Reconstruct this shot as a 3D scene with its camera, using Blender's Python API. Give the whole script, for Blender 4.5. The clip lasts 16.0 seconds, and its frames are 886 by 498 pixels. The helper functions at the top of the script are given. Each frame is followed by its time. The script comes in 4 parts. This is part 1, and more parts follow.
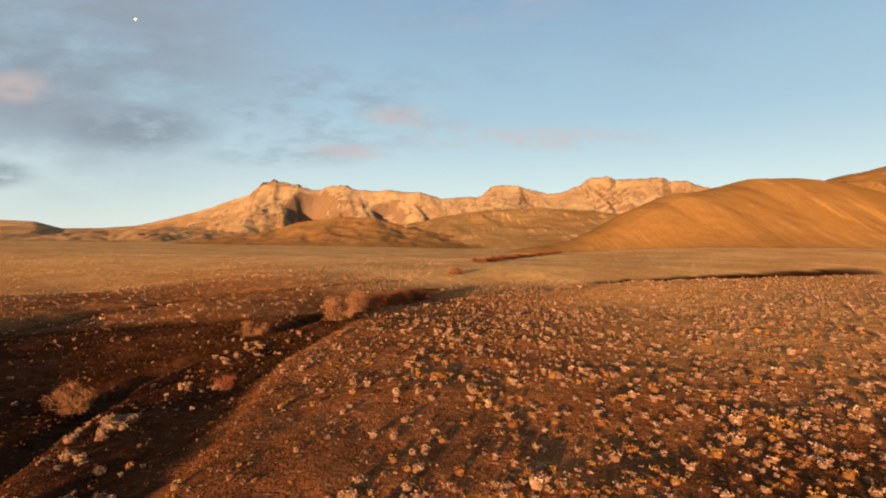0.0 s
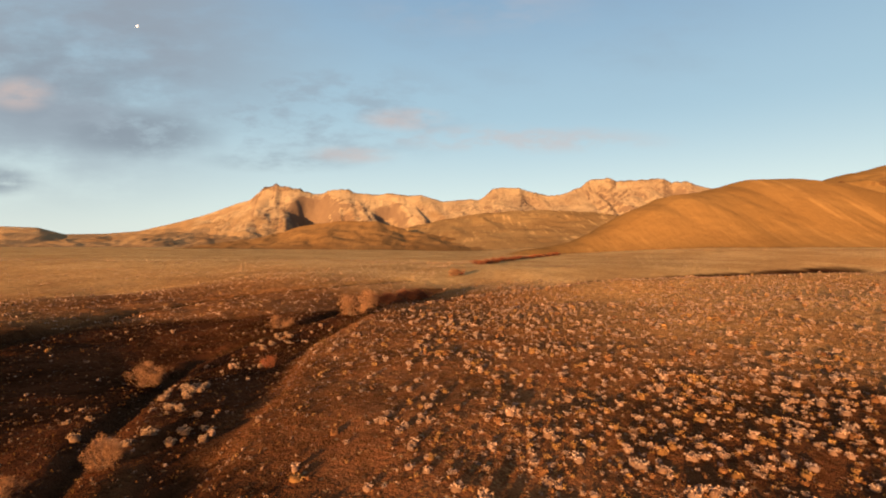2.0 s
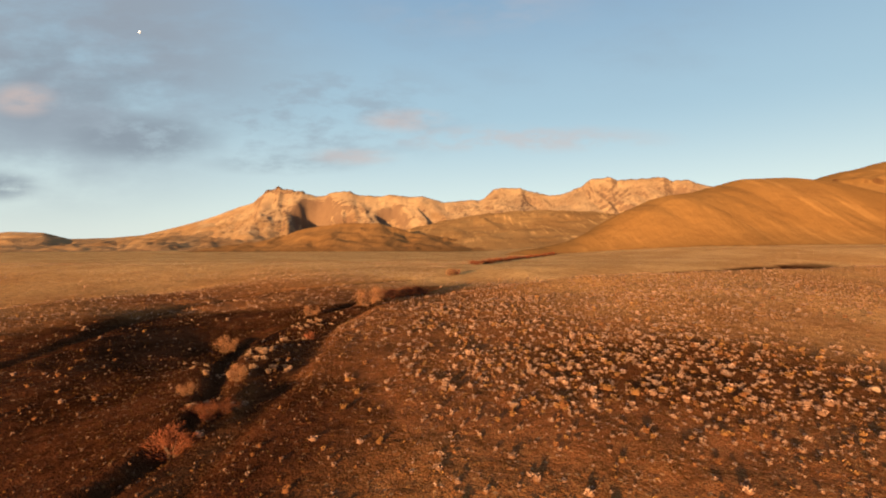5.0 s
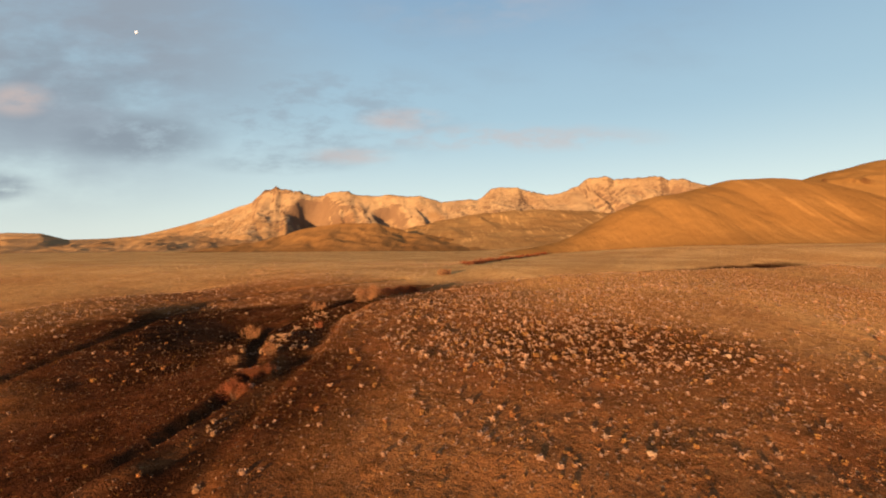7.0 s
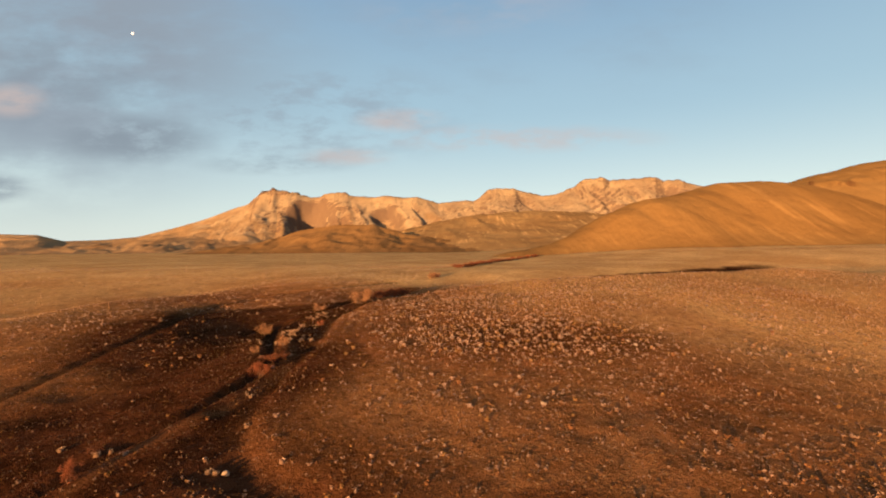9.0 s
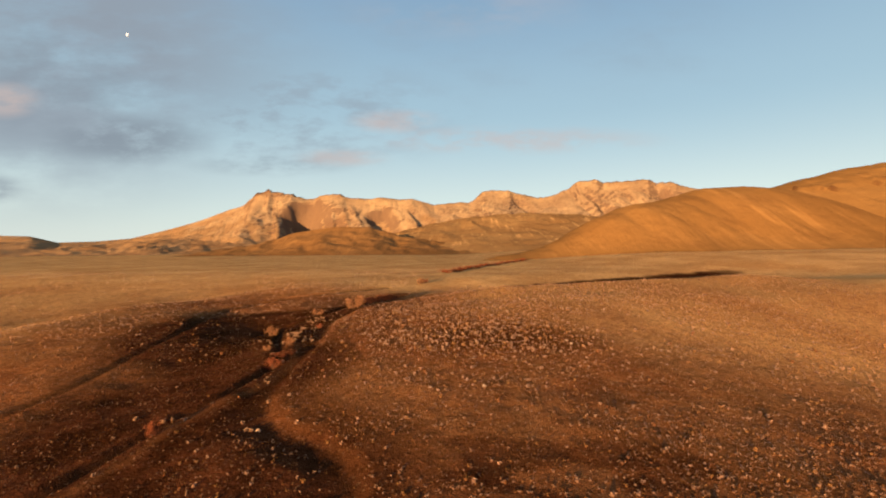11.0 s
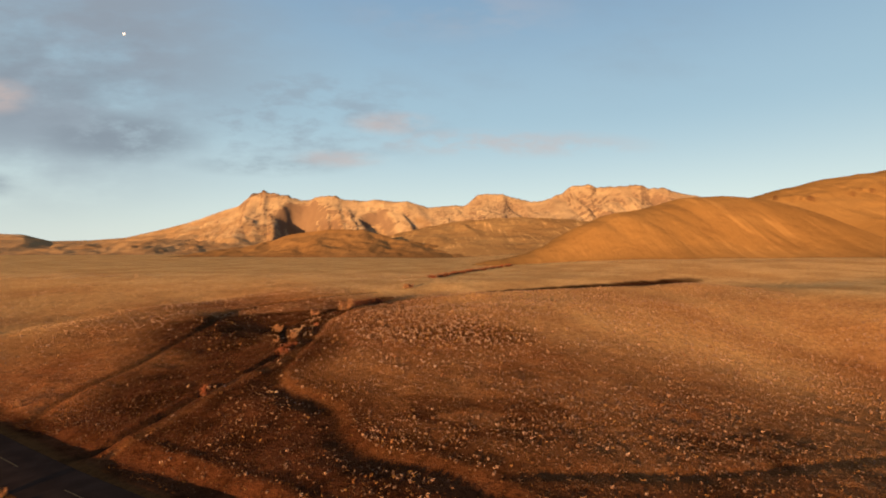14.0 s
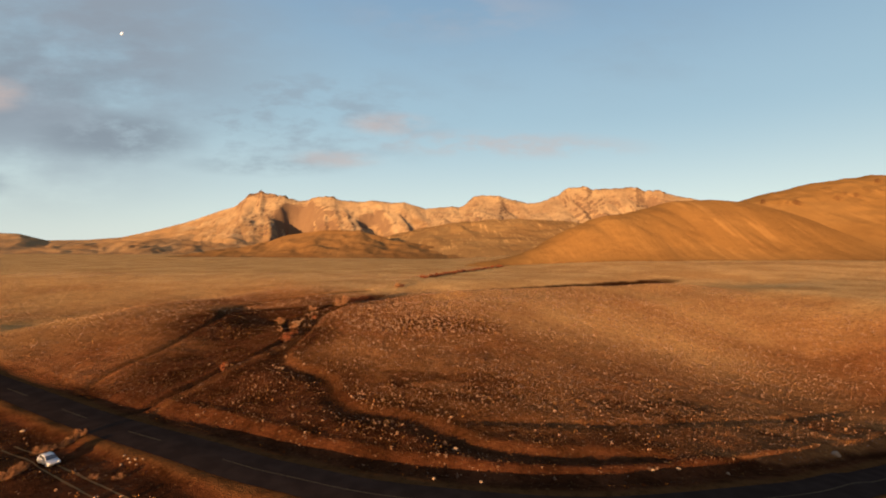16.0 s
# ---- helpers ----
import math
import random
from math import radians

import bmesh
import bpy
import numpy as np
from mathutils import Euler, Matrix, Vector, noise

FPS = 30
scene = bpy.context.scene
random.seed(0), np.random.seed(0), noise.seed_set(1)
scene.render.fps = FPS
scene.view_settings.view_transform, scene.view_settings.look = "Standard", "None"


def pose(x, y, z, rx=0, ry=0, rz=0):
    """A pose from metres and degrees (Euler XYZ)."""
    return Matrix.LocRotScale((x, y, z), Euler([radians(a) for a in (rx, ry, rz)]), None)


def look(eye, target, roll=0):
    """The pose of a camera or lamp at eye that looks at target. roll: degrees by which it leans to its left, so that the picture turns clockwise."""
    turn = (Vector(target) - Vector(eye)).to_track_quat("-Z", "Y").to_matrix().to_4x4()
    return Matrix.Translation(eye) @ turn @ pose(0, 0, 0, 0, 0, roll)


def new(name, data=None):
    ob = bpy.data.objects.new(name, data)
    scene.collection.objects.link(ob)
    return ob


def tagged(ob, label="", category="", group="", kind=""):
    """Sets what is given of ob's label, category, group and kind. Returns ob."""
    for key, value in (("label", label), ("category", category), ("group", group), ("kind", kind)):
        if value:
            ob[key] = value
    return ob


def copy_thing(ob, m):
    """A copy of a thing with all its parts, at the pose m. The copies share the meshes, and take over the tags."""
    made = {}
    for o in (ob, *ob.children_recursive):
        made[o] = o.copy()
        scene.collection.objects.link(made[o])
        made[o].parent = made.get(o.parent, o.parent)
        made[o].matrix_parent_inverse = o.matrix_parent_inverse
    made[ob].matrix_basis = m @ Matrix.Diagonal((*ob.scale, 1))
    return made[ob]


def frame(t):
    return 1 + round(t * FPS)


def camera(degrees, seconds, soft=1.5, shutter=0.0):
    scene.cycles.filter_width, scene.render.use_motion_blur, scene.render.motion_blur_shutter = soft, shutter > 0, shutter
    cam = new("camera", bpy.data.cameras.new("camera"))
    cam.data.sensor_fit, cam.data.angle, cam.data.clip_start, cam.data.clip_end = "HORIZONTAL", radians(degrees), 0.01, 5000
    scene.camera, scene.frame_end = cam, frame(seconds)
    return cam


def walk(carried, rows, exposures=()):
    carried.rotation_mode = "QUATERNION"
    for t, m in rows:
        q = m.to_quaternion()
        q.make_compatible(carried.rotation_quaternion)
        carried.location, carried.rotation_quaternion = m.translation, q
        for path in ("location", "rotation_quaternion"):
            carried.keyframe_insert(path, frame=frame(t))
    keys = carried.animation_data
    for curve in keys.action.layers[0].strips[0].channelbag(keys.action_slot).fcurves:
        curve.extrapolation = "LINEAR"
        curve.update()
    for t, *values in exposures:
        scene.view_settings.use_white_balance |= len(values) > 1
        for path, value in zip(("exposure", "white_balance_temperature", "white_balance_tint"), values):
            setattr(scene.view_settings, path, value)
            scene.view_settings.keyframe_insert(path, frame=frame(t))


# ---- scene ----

# Camera: a drone that draws back over the steppe and climbs.
cam = camera(89.1, 16.0, soft=2.0)
PATH = [
    (0, -0.05, -0.23, 9.85, 0.401, -0.445, 1.430),
    (0.5, -0.12, -2.06, 9.83, 0.419, -0.354, 1.289),
    (1, -0.14, -4.19, 9.83, 0.453, -0.267, 1.161),
    (1.5, -0.09, -6.61, 9.86, 0.510, -0.186, 1.048),
    (2, 0.02, -9.27, 9.93, 0.597, -0.113, 0.939),
    (2.5, 0.20, -12.15, 10.01, 0.712, -0.052, 0.825),
    (3, 0.46, -15.20, 10.10, 0.833, -0.010, 0.701),
    (3.5, 0.80, -18.41, 10.22, 0.929, 0.004, 0.570),
    (4, 1.19, -21.75, 10.35, 0.977, -0.001, 0.452),
    (6.5, 4.07, -40.48, 11.42, 0.698, -0.107, 0.156),
    (7, 4.91, -44.42, 11.76, 0.619, -0.126, 0.136),
    (7.5, 5.83, -48.42, 12.16, 0.533, -0.138, 0.124),
    (8, 6.77, -52.54, 12.67, 0.451, -0.126, 0.093),
    (8.5, 7.74, -56.83, 13.29, 0.369, -0.089, 0.053),
    (9, 8.71, -61.23, 13.98, 0.269, -0.049, 0.032),
    (11.5, 13.92, -84.17, 18.29, -0.450, 0.143, 0.109),
    (12, 14.96, -88.75, 19.06, -0.576, 0.171, 0.190),
    (12.5, 16.00, -93.35, 19.79, -0.693, 0.202, 0.288),
    (13, 17.06, -97.96, 20.38, -0.791, 0.255, 0.398),
    (13.5, 18.14, -102.59, 20.82, -0.871, 0.324, 0.525),
    (14, 19.25, -107.24, 21.13, -0.941, 0.398, 0.657),
    (14.5, 20.38, -111.97, 21.33, -1.015, 0.461, 0.774),
    (15, 21.52, -116.81, 21.46, -1.103, 0.500, 0.856),
    (15.5, 22.66, -121.77, 21.56, -1.206, 0.515, 0.895),
    (16, 23.83, -126.83, 21.65, -1.315, 0.518, 0.900),
]
walk(cam, [(t, pose(x, y, z, 90 + pitch, 0, yaw) @ pose(0, 0, 0, 0, 0, roll)) for t, x, y, z, yaw, pitch, roll in PATH],
     exposures=[(0.0, 1.58), (8.0, 1.56), (16.0, 1.48)])

# ---- light: low sun behind the camera, clear sky with thin cloud ----
SUN_AZ, SUN_EL = 204.0, 3.1
az, el = radians(SUN_AZ), radians(SUN_EL)
to_sun = Vector((math.sin(az) * math.cos(el), math.cos(az) * math.cos(el), math.sin(el)))
sun = new("sun", bpy.data.lights.new("sun", "SUN"))
sun.data.energy, sun.data.angle, sun.data.color = 6.7, radians(0.6), (1.0, 0.57, 0.26)
sun.matrix_world = look(to_sun * 100, (0, 0, 0))


class Nodes:
    """Short-hand for a node tree."""

    def __init__(self, tree):
        self.tree = tree
        tree.nodes.clear()

    def add(self, kind, **values):
        node = self.tree.nodes.new(kind)
        for key, value in values.items():
            self.feed(node.inputs[key], value)
        return node

    def feed(self, socket, value):
        if isinstance(value, bpy.types.NodeSocket):
            self.tree.links.new(value, socket)
        else:
            socket.default_value = value

    def math(self, op, a, b=0.0, c=0.0, clamp=False):
        node = self.tree.nodes.new("ShaderNodeMath")
        node.operation, node.use_clamp = op, clamp
        for n, v in enumerate((a, b, c)):
            self.feed(node.inputs[n], v)
        return node.outputs[0]

    def mix(self, factor, a, b, blend="MIX"):
        node = self.tree.nodes.new("ShaderNodeMix")
        node.data_type, node.blend_type = "RGBA", blend
        self.feed(node.inputs[0], factor)
        for socket, value in ((node.inputs[6], a), (node.inputs[7], b)):
            self.feed(socket, (*value, 1.0) if isinstance(value, tuple) and len(value) == 3 else value)
        return node.outputs[2]

    def noise(self, vector, scale, detail=4.0, rough=0.55):
        node = self.tree.nodes.new("ShaderNodeTexNoise")
        self.feed(node.inputs["Vector"], vector)
        node.inputs["Scale"].default_value, node.inputs["Detail"].default_value = scale, detail
        node.inputs["Roughness"].default_value = rough
        return node.outputs["Fac"]

    def ramp(self, value, low, high):
        node = self.tree.nodes.new("ShaderNodeMapRange")
        node.interpolation_type = "SMOOTHSTEP"
        self.feed(node.inputs[0], value)
        node.inputs[1].default_value, node.inputs[2].default_value = low, high
        return node.outputs[0]


world = bpy.data.worlds.new("sky")
scene.world = world
world.use_nodes = True
n = Nodes(world.node_tree)
sky = n.add("ShaderNodeTexSky")
sky.sky_type, sky.sun_disc, sky.sun_elevation, sky.sun_rotation = "NISHITA", False, el, az
sky.altitude, sky.air_density, sky.dust_density, sky.ozone_density = 900.0, 1.0, 0.6, 1.6
way = n.add("ShaderNodeTexCoord").outputs["Generated"]
axis = n.add("ShaderNodeSeparateXYZ", Vector=way)
ahead = n.math("MAXIMUM", axis.outputs[1], 0.05)
across, above = n.math("DIVIDE", axis.outputs[0], ahead), n.math("DIVIDE", axis.outputs[2], ahead)
flat = n.add("ShaderNodeCombineXYZ", X=across, Y=n.math("MULTIPLY", above, 2.5), Z=0.0).outputs[0]


def cloud_field(u, v, ru, rv, scale, low, high, strength):
    """A soft patch of cloud round the direction (u, v) of the sky."""
    du = n.math("DIVIDE", n.math("SUBTRACT", across, u), ru)
    dv = n.math("DIVIDE", n.math("SUBTRACT", above, v), rv)
    far = n.math("SQRT", n.math("ADD", n.math("MULTIPLY", du, du), n.math("MULTIPLY", dv, dv)))
    near = n.math("SUBTRACT", 1.0, n.ramp(far, 0.25, 1.0))
    puffs = n.ramp(n.noise(flat, scale, 6.0, 0.6), low, high)
    return n.math("MULTIPLY", n.math("MULTIPLY", near, puffs), strength)


def union(fields):
    total = fields[0]
    for field in fields[1:]:
        total = n.math("MAXIMUM", total, field)
    return total


veil = union([cloud_field(-0.95, 0.46, 0.85, 0.48, 2.6, 0.24, 0.62, 0.92), cloud_field(-0.35, 0.30, 0.5, 0.16, 7.0, 0.38, 0.64, 0.55),
              cloud_field(0.1, 0.5, 0.9, 0.25, 3.0, 0.42, 0.8, 0.3)])
grey = union([cloud_field(-0.70, 0.245, 0.24, 0.075, 8.0, 0.30, 0.56, 0.72), cloud_field(-1.02, 0.135, 0.12, 0.045, 8.0, 0.30, 0.55, 0.7),
              cloud_field(-0.85, 0.38, 0.34, 0.18, 7.0, 0.36, 0.64, 0.4), cloud_field(-0.38, 0.19, 0.22, 0.035, 8.0, 0.36, 0.62, 0.4)])
pink = union([cloud_field(-0.965, 0.33, 0.10, 0.05, 7.0, 0.2, 0.52, 0.7), cloud_field(-0.10, 0.285, 0.13, 0.035, 8.0, 0.28, 0.6, 0.6),
              cloud_field(0.16, 0.245, 0.40, 0.04, 7.0, 0.38, 0.62, 0.5), cloud_field(-0.22, 0.205, 0.13, 0.026, 8.0, 0.28, 0.6, 0.55),
              cloud_field(0.06, 0.54, 0.34, 0.09, 4.0, 0.38, 0.66, 0.22)])
low_sky = n.mix(n.ramp(across, -0.9, 0.7), (4.25, 4.8, 4.6), (5.25, 5.75, 5.2))
rise = n.mix(n.ramp(axis.outputs[2], -0.02, 0.30), low_sky, (2.45, 3.5, 4.1))
rise = n.mix(n.ramp(axis.outputs[2], 0.22, 0.62), rise, (1.25, 2.1, 3.2))
rise = n.mix(n.ramp(axis.outputs[2], 0.60, 0.95), rise, (1.75, 2.6, 4.6))
sunward = n.add("ShaderNodeVectorMath")
sunward.operation = "DOT_PRODUCT"
n.feed(sunward.inputs[0], way)
sunward.inputs[1].default_value = to_sun
rise = n.mix(n.math("MULTIPLY", n.ramp(sunward.outputs["Value"], 0.25, 1.0), 0.85), rise, (6.0, 4.2, 2.6))
tone = n.mix(0.85, sky.outputs[0], rise)
clouded = n.mix(veil, tone, (1.62, 1.87, 2.2))
clouded = n.mix(grey, clouded, (1.3, 1.55, 1.85))
clouded = n.mix(pink, clouded, (3.4, 2.75, 2.55))
back = n.add("ShaderNodeBackground", Color=clouded, Strength=0.063)
n.add("ShaderNodeOutputWorld", Surface=back.outputs[0])


# ---- materials ----
def principled(name, build, rough=0.9, bump=None):
    """A material whose colour (and height) build(n) returns."""
    m = bpy.data.materials.new(name)
    m.use_nodes = True
    k = Nodes(m.node_tree)
    shade = k.add("ShaderNodeBsdfPrincipled")
    shade.inputs["Specular IOR Level"].default_value = 0.5 if rough < 0.7 else 0.0
    colour, height = build(k)
    k.feed(shade.inputs["Base Color"], (*colour, 1.0) if isinstance(colour, tuple) else colour)
    k.feed(shade.inputs["Roughness"], rough)
    if height is not None and bump:
        strength, distance = bump
        relief = k.add("ShaderNodeBump", Height=height, Strength=strength, Distance=distance)
        k.feed(shade.inputs["Normal"], relief.outputs[0])
    k.add("ShaderNodeOutputMaterial", Surface=shade.outputs[0])
    return m


def ground_look(k):
    place = k.add("ShaderNodeNewGeometry").outputs["Position"]
    layer = k.add("ShaderNodeAttribute")
    layer.attribute_name = "zones"
    zones = k.add("ShaderNodeSeparateColor", Color=layer.outputs["Color"])
    broad, patch, grain = k.noise(place, 0.012, 5.0), k.noise(place, 0.11, 5.0, 0.6), k.noise(place, 1.6, 5.0, 0.7)
    # short dry grass in small cells, over bare soil
    cells = k.add("ShaderNodeTexVoronoi", Vector=place, Scale=6.5)
    cell = k.add("ShaderNodeSeparateColor", Color=cells.outputs["Color"]).outputs[0]
    soil = k.mix(k.ramp(patch, 0.35, 0.65), (0.198, 0.070, 0.023), (0.138, 0.046, 0.015))
    blade = k.mix(cell, (0.12, 0.05, 0.015), (0.34, 0.18, 0.062))
    speck = k.noise(place, 4.5, 3.0, 0.75)
    cover = k.ramp(k.math("ADD", grain, k.math("MULTIPLY", k.noise(place, 0.05, 6.0, 0.65), 0.8)), 0.72, 1.05)
    base = k.mix(k.math("MULTIPLY", cover, k.ramp(k.math("SUBTRACT", 1.0, cells.outputs["Distance"]), 0.35, 0.85)), soil, blade)
    base = k.mix(k.math("MULTIPLY", k.ramp(broad, 0.4, 0.65), 0.35), base, (0.23, 0.115, 0.037))
    base = k.mix(k.math("MULTIPLY", k.ramp(speck, 0.53, 0.66), 0.6), base, (0.05, 0.021, 0.007))
    sprig = k.add("ShaderNodeTexVoronoi", Vector=place, Scale=1.7)
    chance = k.ramp(k.add("ShaderNodeSeparateColor", Color=sprig.outputs["Color"]).outputs[1], 0.62, 0.7)
    sprig = k.math("MULTIPLY", chance, k.math("SUBTRACT", 1.0, k.ramp(k.math("ADD", sprig.outputs["Distance"], k.math("MULTIPLY", speck, 0.5)), 0.38, 0.52)))
    base = k.mix(k.math("MULTIPLY", sprig, 0.7), base, (0.33, 0.20, 0.09))
    streak = k.noise(place, 0.02, 6.0, 0.65)
    pasture = k.mix(k.ramp(streak, 0.36, 0.64), (0.66, 0.38, 0.13), (0.46, 0.24, 0.078))
    pasture = k.mix(k.math("MULTIPLY", k.ramp(k.noise(place, 0.35, 6.0, 0.75), 0.42, 0.68), 0.42), pasture, (0.15, 0.07, 0.024))
    base = k.mix(k.math("MULTIPLY", layer.outputs["Alpha"], 0.9), base, pasture)
    # dark tone of moist ground, which also paints in shade of vale and banks
    damp_shade = k.mix(k.ramp(patch, 0.35, 0.65), (0.029, 0.0105, 0.0042), (0.066, 0.023, 0.009))
    damp_shade = k.mix(k.math("MULTIPLY", sprig, 0.5), damp_shade, (0.16, 0.09, 0.04))
    base = k.mix(k.math("MULTIPLY", zones.outputs[0], k.ramp(k.math("ADD", patch, zones.outputs[0]), 0.6, 1.1)), base, damp_shade)
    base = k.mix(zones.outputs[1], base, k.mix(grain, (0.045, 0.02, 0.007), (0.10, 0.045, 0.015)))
    # dark brook bed, and painted shade at the foot of the scarp
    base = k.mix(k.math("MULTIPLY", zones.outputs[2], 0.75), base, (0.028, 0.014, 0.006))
    mottle = k.noise(place, 0.8, 9.0, 0.8)
    base = k.mix(k.math("MULTIPLY", k.ramp(mottle, 0.47, 0.60), 0.62), base, k.mix(1.0, base, (0.32, 0.28, 0.26), "MULTIPLY"))
    height = k.math("ADD", k.math("MULTIPLY", grain, 0.6), k.math("MULTIPLY", patch, 0.5))
    return base, k.math("SUBTRACT", height, k.math("MULTIPLY", cells.outputs["Distance"], 0.12))


def hill_look(k, low, high, dark, rock, streaks=0.0, belt=None):
    """Slopes of two tones with darker scrub, bare rock where it is steep, and pale streaks of scree."""
    geometry = k.add("ShaderNodeNewGeometry")
    place = geometry.outputs["Position"]
    broad, mid, fine = k.noise(place, 0.004, 6.0, 0.6), k.noise(place, 0.02, 6.0, 0.65), k.noise(place, 0.12, 4.0, 0.7)
    base = k.mix(k.ramp(broad, 0.35, 0.65), low, high)
    base = k.mix(k.math("MULTIPLY", k.ramp(mid, 0.5, 0.72), 0.5), base, dark)
    base = k.mix(k.math("MULTIPLY", fine, 0.3), base, dark)
    if belt:
        level = k.add("ShaderNodeSeparateXYZ", Vector=place).outputs[2]
        grown = k.math("SUBTRACT", 1.0, k.ramp(k.math("ADD", level, k.math("MULTIPLY", k.math("SUBTRACT", broad, 0.5), 900.0)), 120.0, 330.0))
        base = k.mix(k.math("MULTIPLY", grown, 0.75), base, belt)
    if streaks:
        squeeze = k.add("ShaderNodeVectorMath")
        squeeze.operation = "MULTIPLY"
        k.feed(squeeze.inputs[0], place)
        squeeze.inputs[1].default_value = (1.0, 0.10, 0.12)
        scree = k.math("MULTIPLY", k.ramp(k.noise(squeeze.outputs[0], 0.045, 4.0, 0.6), 0.48, 0.68), k.ramp(k.noise(place, 0.011, 3.0), 0.45, 0.6))
        base = k.mix(k.math("MULTIPLY", scree, streaks), base, tuple(c * 1.9 for c in high))
    steep = k.add("ShaderNodeSeparateXYZ", Vector=geometry.outputs["True Normal"]).outputs[2]
    base = k.mix(k.math("MULTIPLY", k.math("SUBTRACT", 1.0, k.ramp(steep, 0.55, 0.80)), 0.85), base, rock)
    lean = k.add("ShaderNodeVectorMath")
    lean.operation = "MULTIPLY"
    k.feed(lean.inputs[0], place)
    lean.inputs[1].default_value = (1.0, 0.2, 0.16)
    rills = k.noise(lean.outputs[0], 0.035, 5.0, 0.7)
    return base, k.math("ADD", k.math("ADD", mid, k.math("MULTIPLY", fine, 0.5)), k.math("MULTIPLY", rills, 1.2))


GROUND = principled("steppe_ground", ground_look, 0.95, (0.9, 0.5))
RANGE_ROCK = principled("mountain_rock", lambda k: hill_look(k, (0.225, 0.15, 0.082), (0.315, 0.222, 0.118), (0.135, 0.086, 0.052), (0.10, 0.06, 0.038), belt=(0.20, 0.118, 0.052)), 0.95, (0.9, 9.0))
NEAR_HILL = principled("ochre_hill", lambda k: hill_look(k, (0.165, 0.086, 0.026), (0.2, 0.108, 0.034), (0.12, 0.058, 0.019), (0.10, 0.05, 0.02), 0.3), 0.95, (0.8, 2.6))
EAST_HILL = principled("orange_hill", lambda k: hill_look(k, (0.165, 0.088, 0.027), (0.195, 0.108, 0.035), (0.12, 0.06, 0.02), (0.085, 0.038, 0.015), 0.24), 0.95, (0.6, 3.0))
PALE_HILL = principled("tan_terrace", lambda k: hill_look(k, (0.19, 0.108, 0.04), (0.24, 0.145, 0.056), (0.12, 0.062, 0.024), (0.12, 0.065, 0.03), 0.7), 0.95, (0.6, 4.0))
DARK_HILL = principled("brown_hill", lambda k: hill_look(k, (0.145, 0.074, 0.025), (0.19, 0.102, 0.036), (0.09, 0.043, 0.016), (0.08, 0.04, 0.018)), 0.95, (0.6, 4.0))
WEST_HILL = principled("rolling_foothill", lambda k: hill_look(k, (0.20, 0.115, 0.05), (0.26, 0.165, 0.078), (0.11, 0.06, 0.028), (0.09, 0.05, 0.028)), 0.95, (0.6, 6.0))


# ---- land forms ----
def smooth(a, b, v):
    t = np.clip((v - a) / (b - a), 0, 1)
    return t * t * (3 - 2 * t)


LATTICE = np.random.default_rng(7).random((256, 256))


def value_noise(x, y):
    xi, yi = np.floor(x).astype(int), np.floor(y).astype(int)
    fx, fy = x - xi, y - yi
    fx, fy = fx * fx * (3 - 2 * fx), fy * fy * (3 - 2 * fy)
    a, b = LATTICE[xi % 256, yi % 256], LATTICE[(xi + 1) % 256, yi % 256]
    c, d = LATTICE[xi % 256, (yi + 1) % 256], LATTICE[(xi + 1) % 256, (yi + 1) % 256]
    return (a + (b - a) * fx) * (1 - fy) + (c + (d - c) * fx) * fy


def fbm(x, y, octaves=4, gain=0.5):
    total, amp, norm = 0.0, 1.0, 0.0
    for k in range(octaves):
        total, norm = total + amp * (value_noise(x * 2**k + 17 * k, y * 2**k + 31 * k) - 0.5), norm + amp
        amp *= gain
    return total / norm * 2


def ridged(x, y, octaves=4):
    total, amp, norm = 0.0, 1.0, 0.0
    for k in range(octaves):
        total, norm = total + amp * (1 - np.abs(2 * value_noise(x * 2**k + 9 * k, y * 2**k + 23 * k) - 1)), norm + amp
        amp *= 0.5
    return total / norm


# heights of a smooth spline sheet, 50 m apart, from (-200, -200) eastwards row by row
SHEET = np.array([
    [-10.4, -10.1, -9.7, -8.9, -7.6, -5.5, -3.1, -1.0, 0.7], [-10.6, -10.4, -10.1, -9.4, -8.0, -5.3, -2.7, -0.8, 1.0],
    [-10.9, -10.7, -10.6, -10.9, -8.8, -3.8, -2.9, -0.9, 1.5], [-11.6, -11.2, -11.2, -11.9, -4.8, -1.5, -4.4, -1.0, 2.8],
    [-12.6, -11.7, -10.6, -6.3, -0.5, -0.9, -0.7, 1.6, 4.9], [-14.0, -12.9, -11.4, -7.7, -1.6, 4.4, 6.6, 6.3, 7.9],
    [-15.5, -14.7, -14.1, -15.9, -13.1, -1.9, 5.9, 9.0, 11.3], [-17.6, -17.5, -18.0, -20.5, -20.0, -9.6, 1.3, 8.1, 13.6],
    [-20.4, -21.3, -22.3, -23.4, -22.5, -15.1, -4.7, 4.9, 14.1], [-23.7, -25.5, -26.8, -26.7, -24.3, -19.0, -10.2, 1.2, 13.6]])


def spline_sheet(x, y):
    def weights(v, cells):
        v = np.clip(v, 0, cells - 1e-6)
        i = np.floor(v).astype(int)
        f = v - i
        return i, ((1 - f) ** 3 / 6, (3 * f**3 - 6 * f**2 + 4) / 6, (-3 * f**3 + 3 * f**2 + 3 * f + 1) / 6, f**3 / 6)
    i, a = weights((x + 150) / 50, 7)
    j, b = weights((y + 150) / 50, 6)
    return sum(a[p] * b[q] * SHEET[i + p, j + q] for p in range(4) for q in range(4))


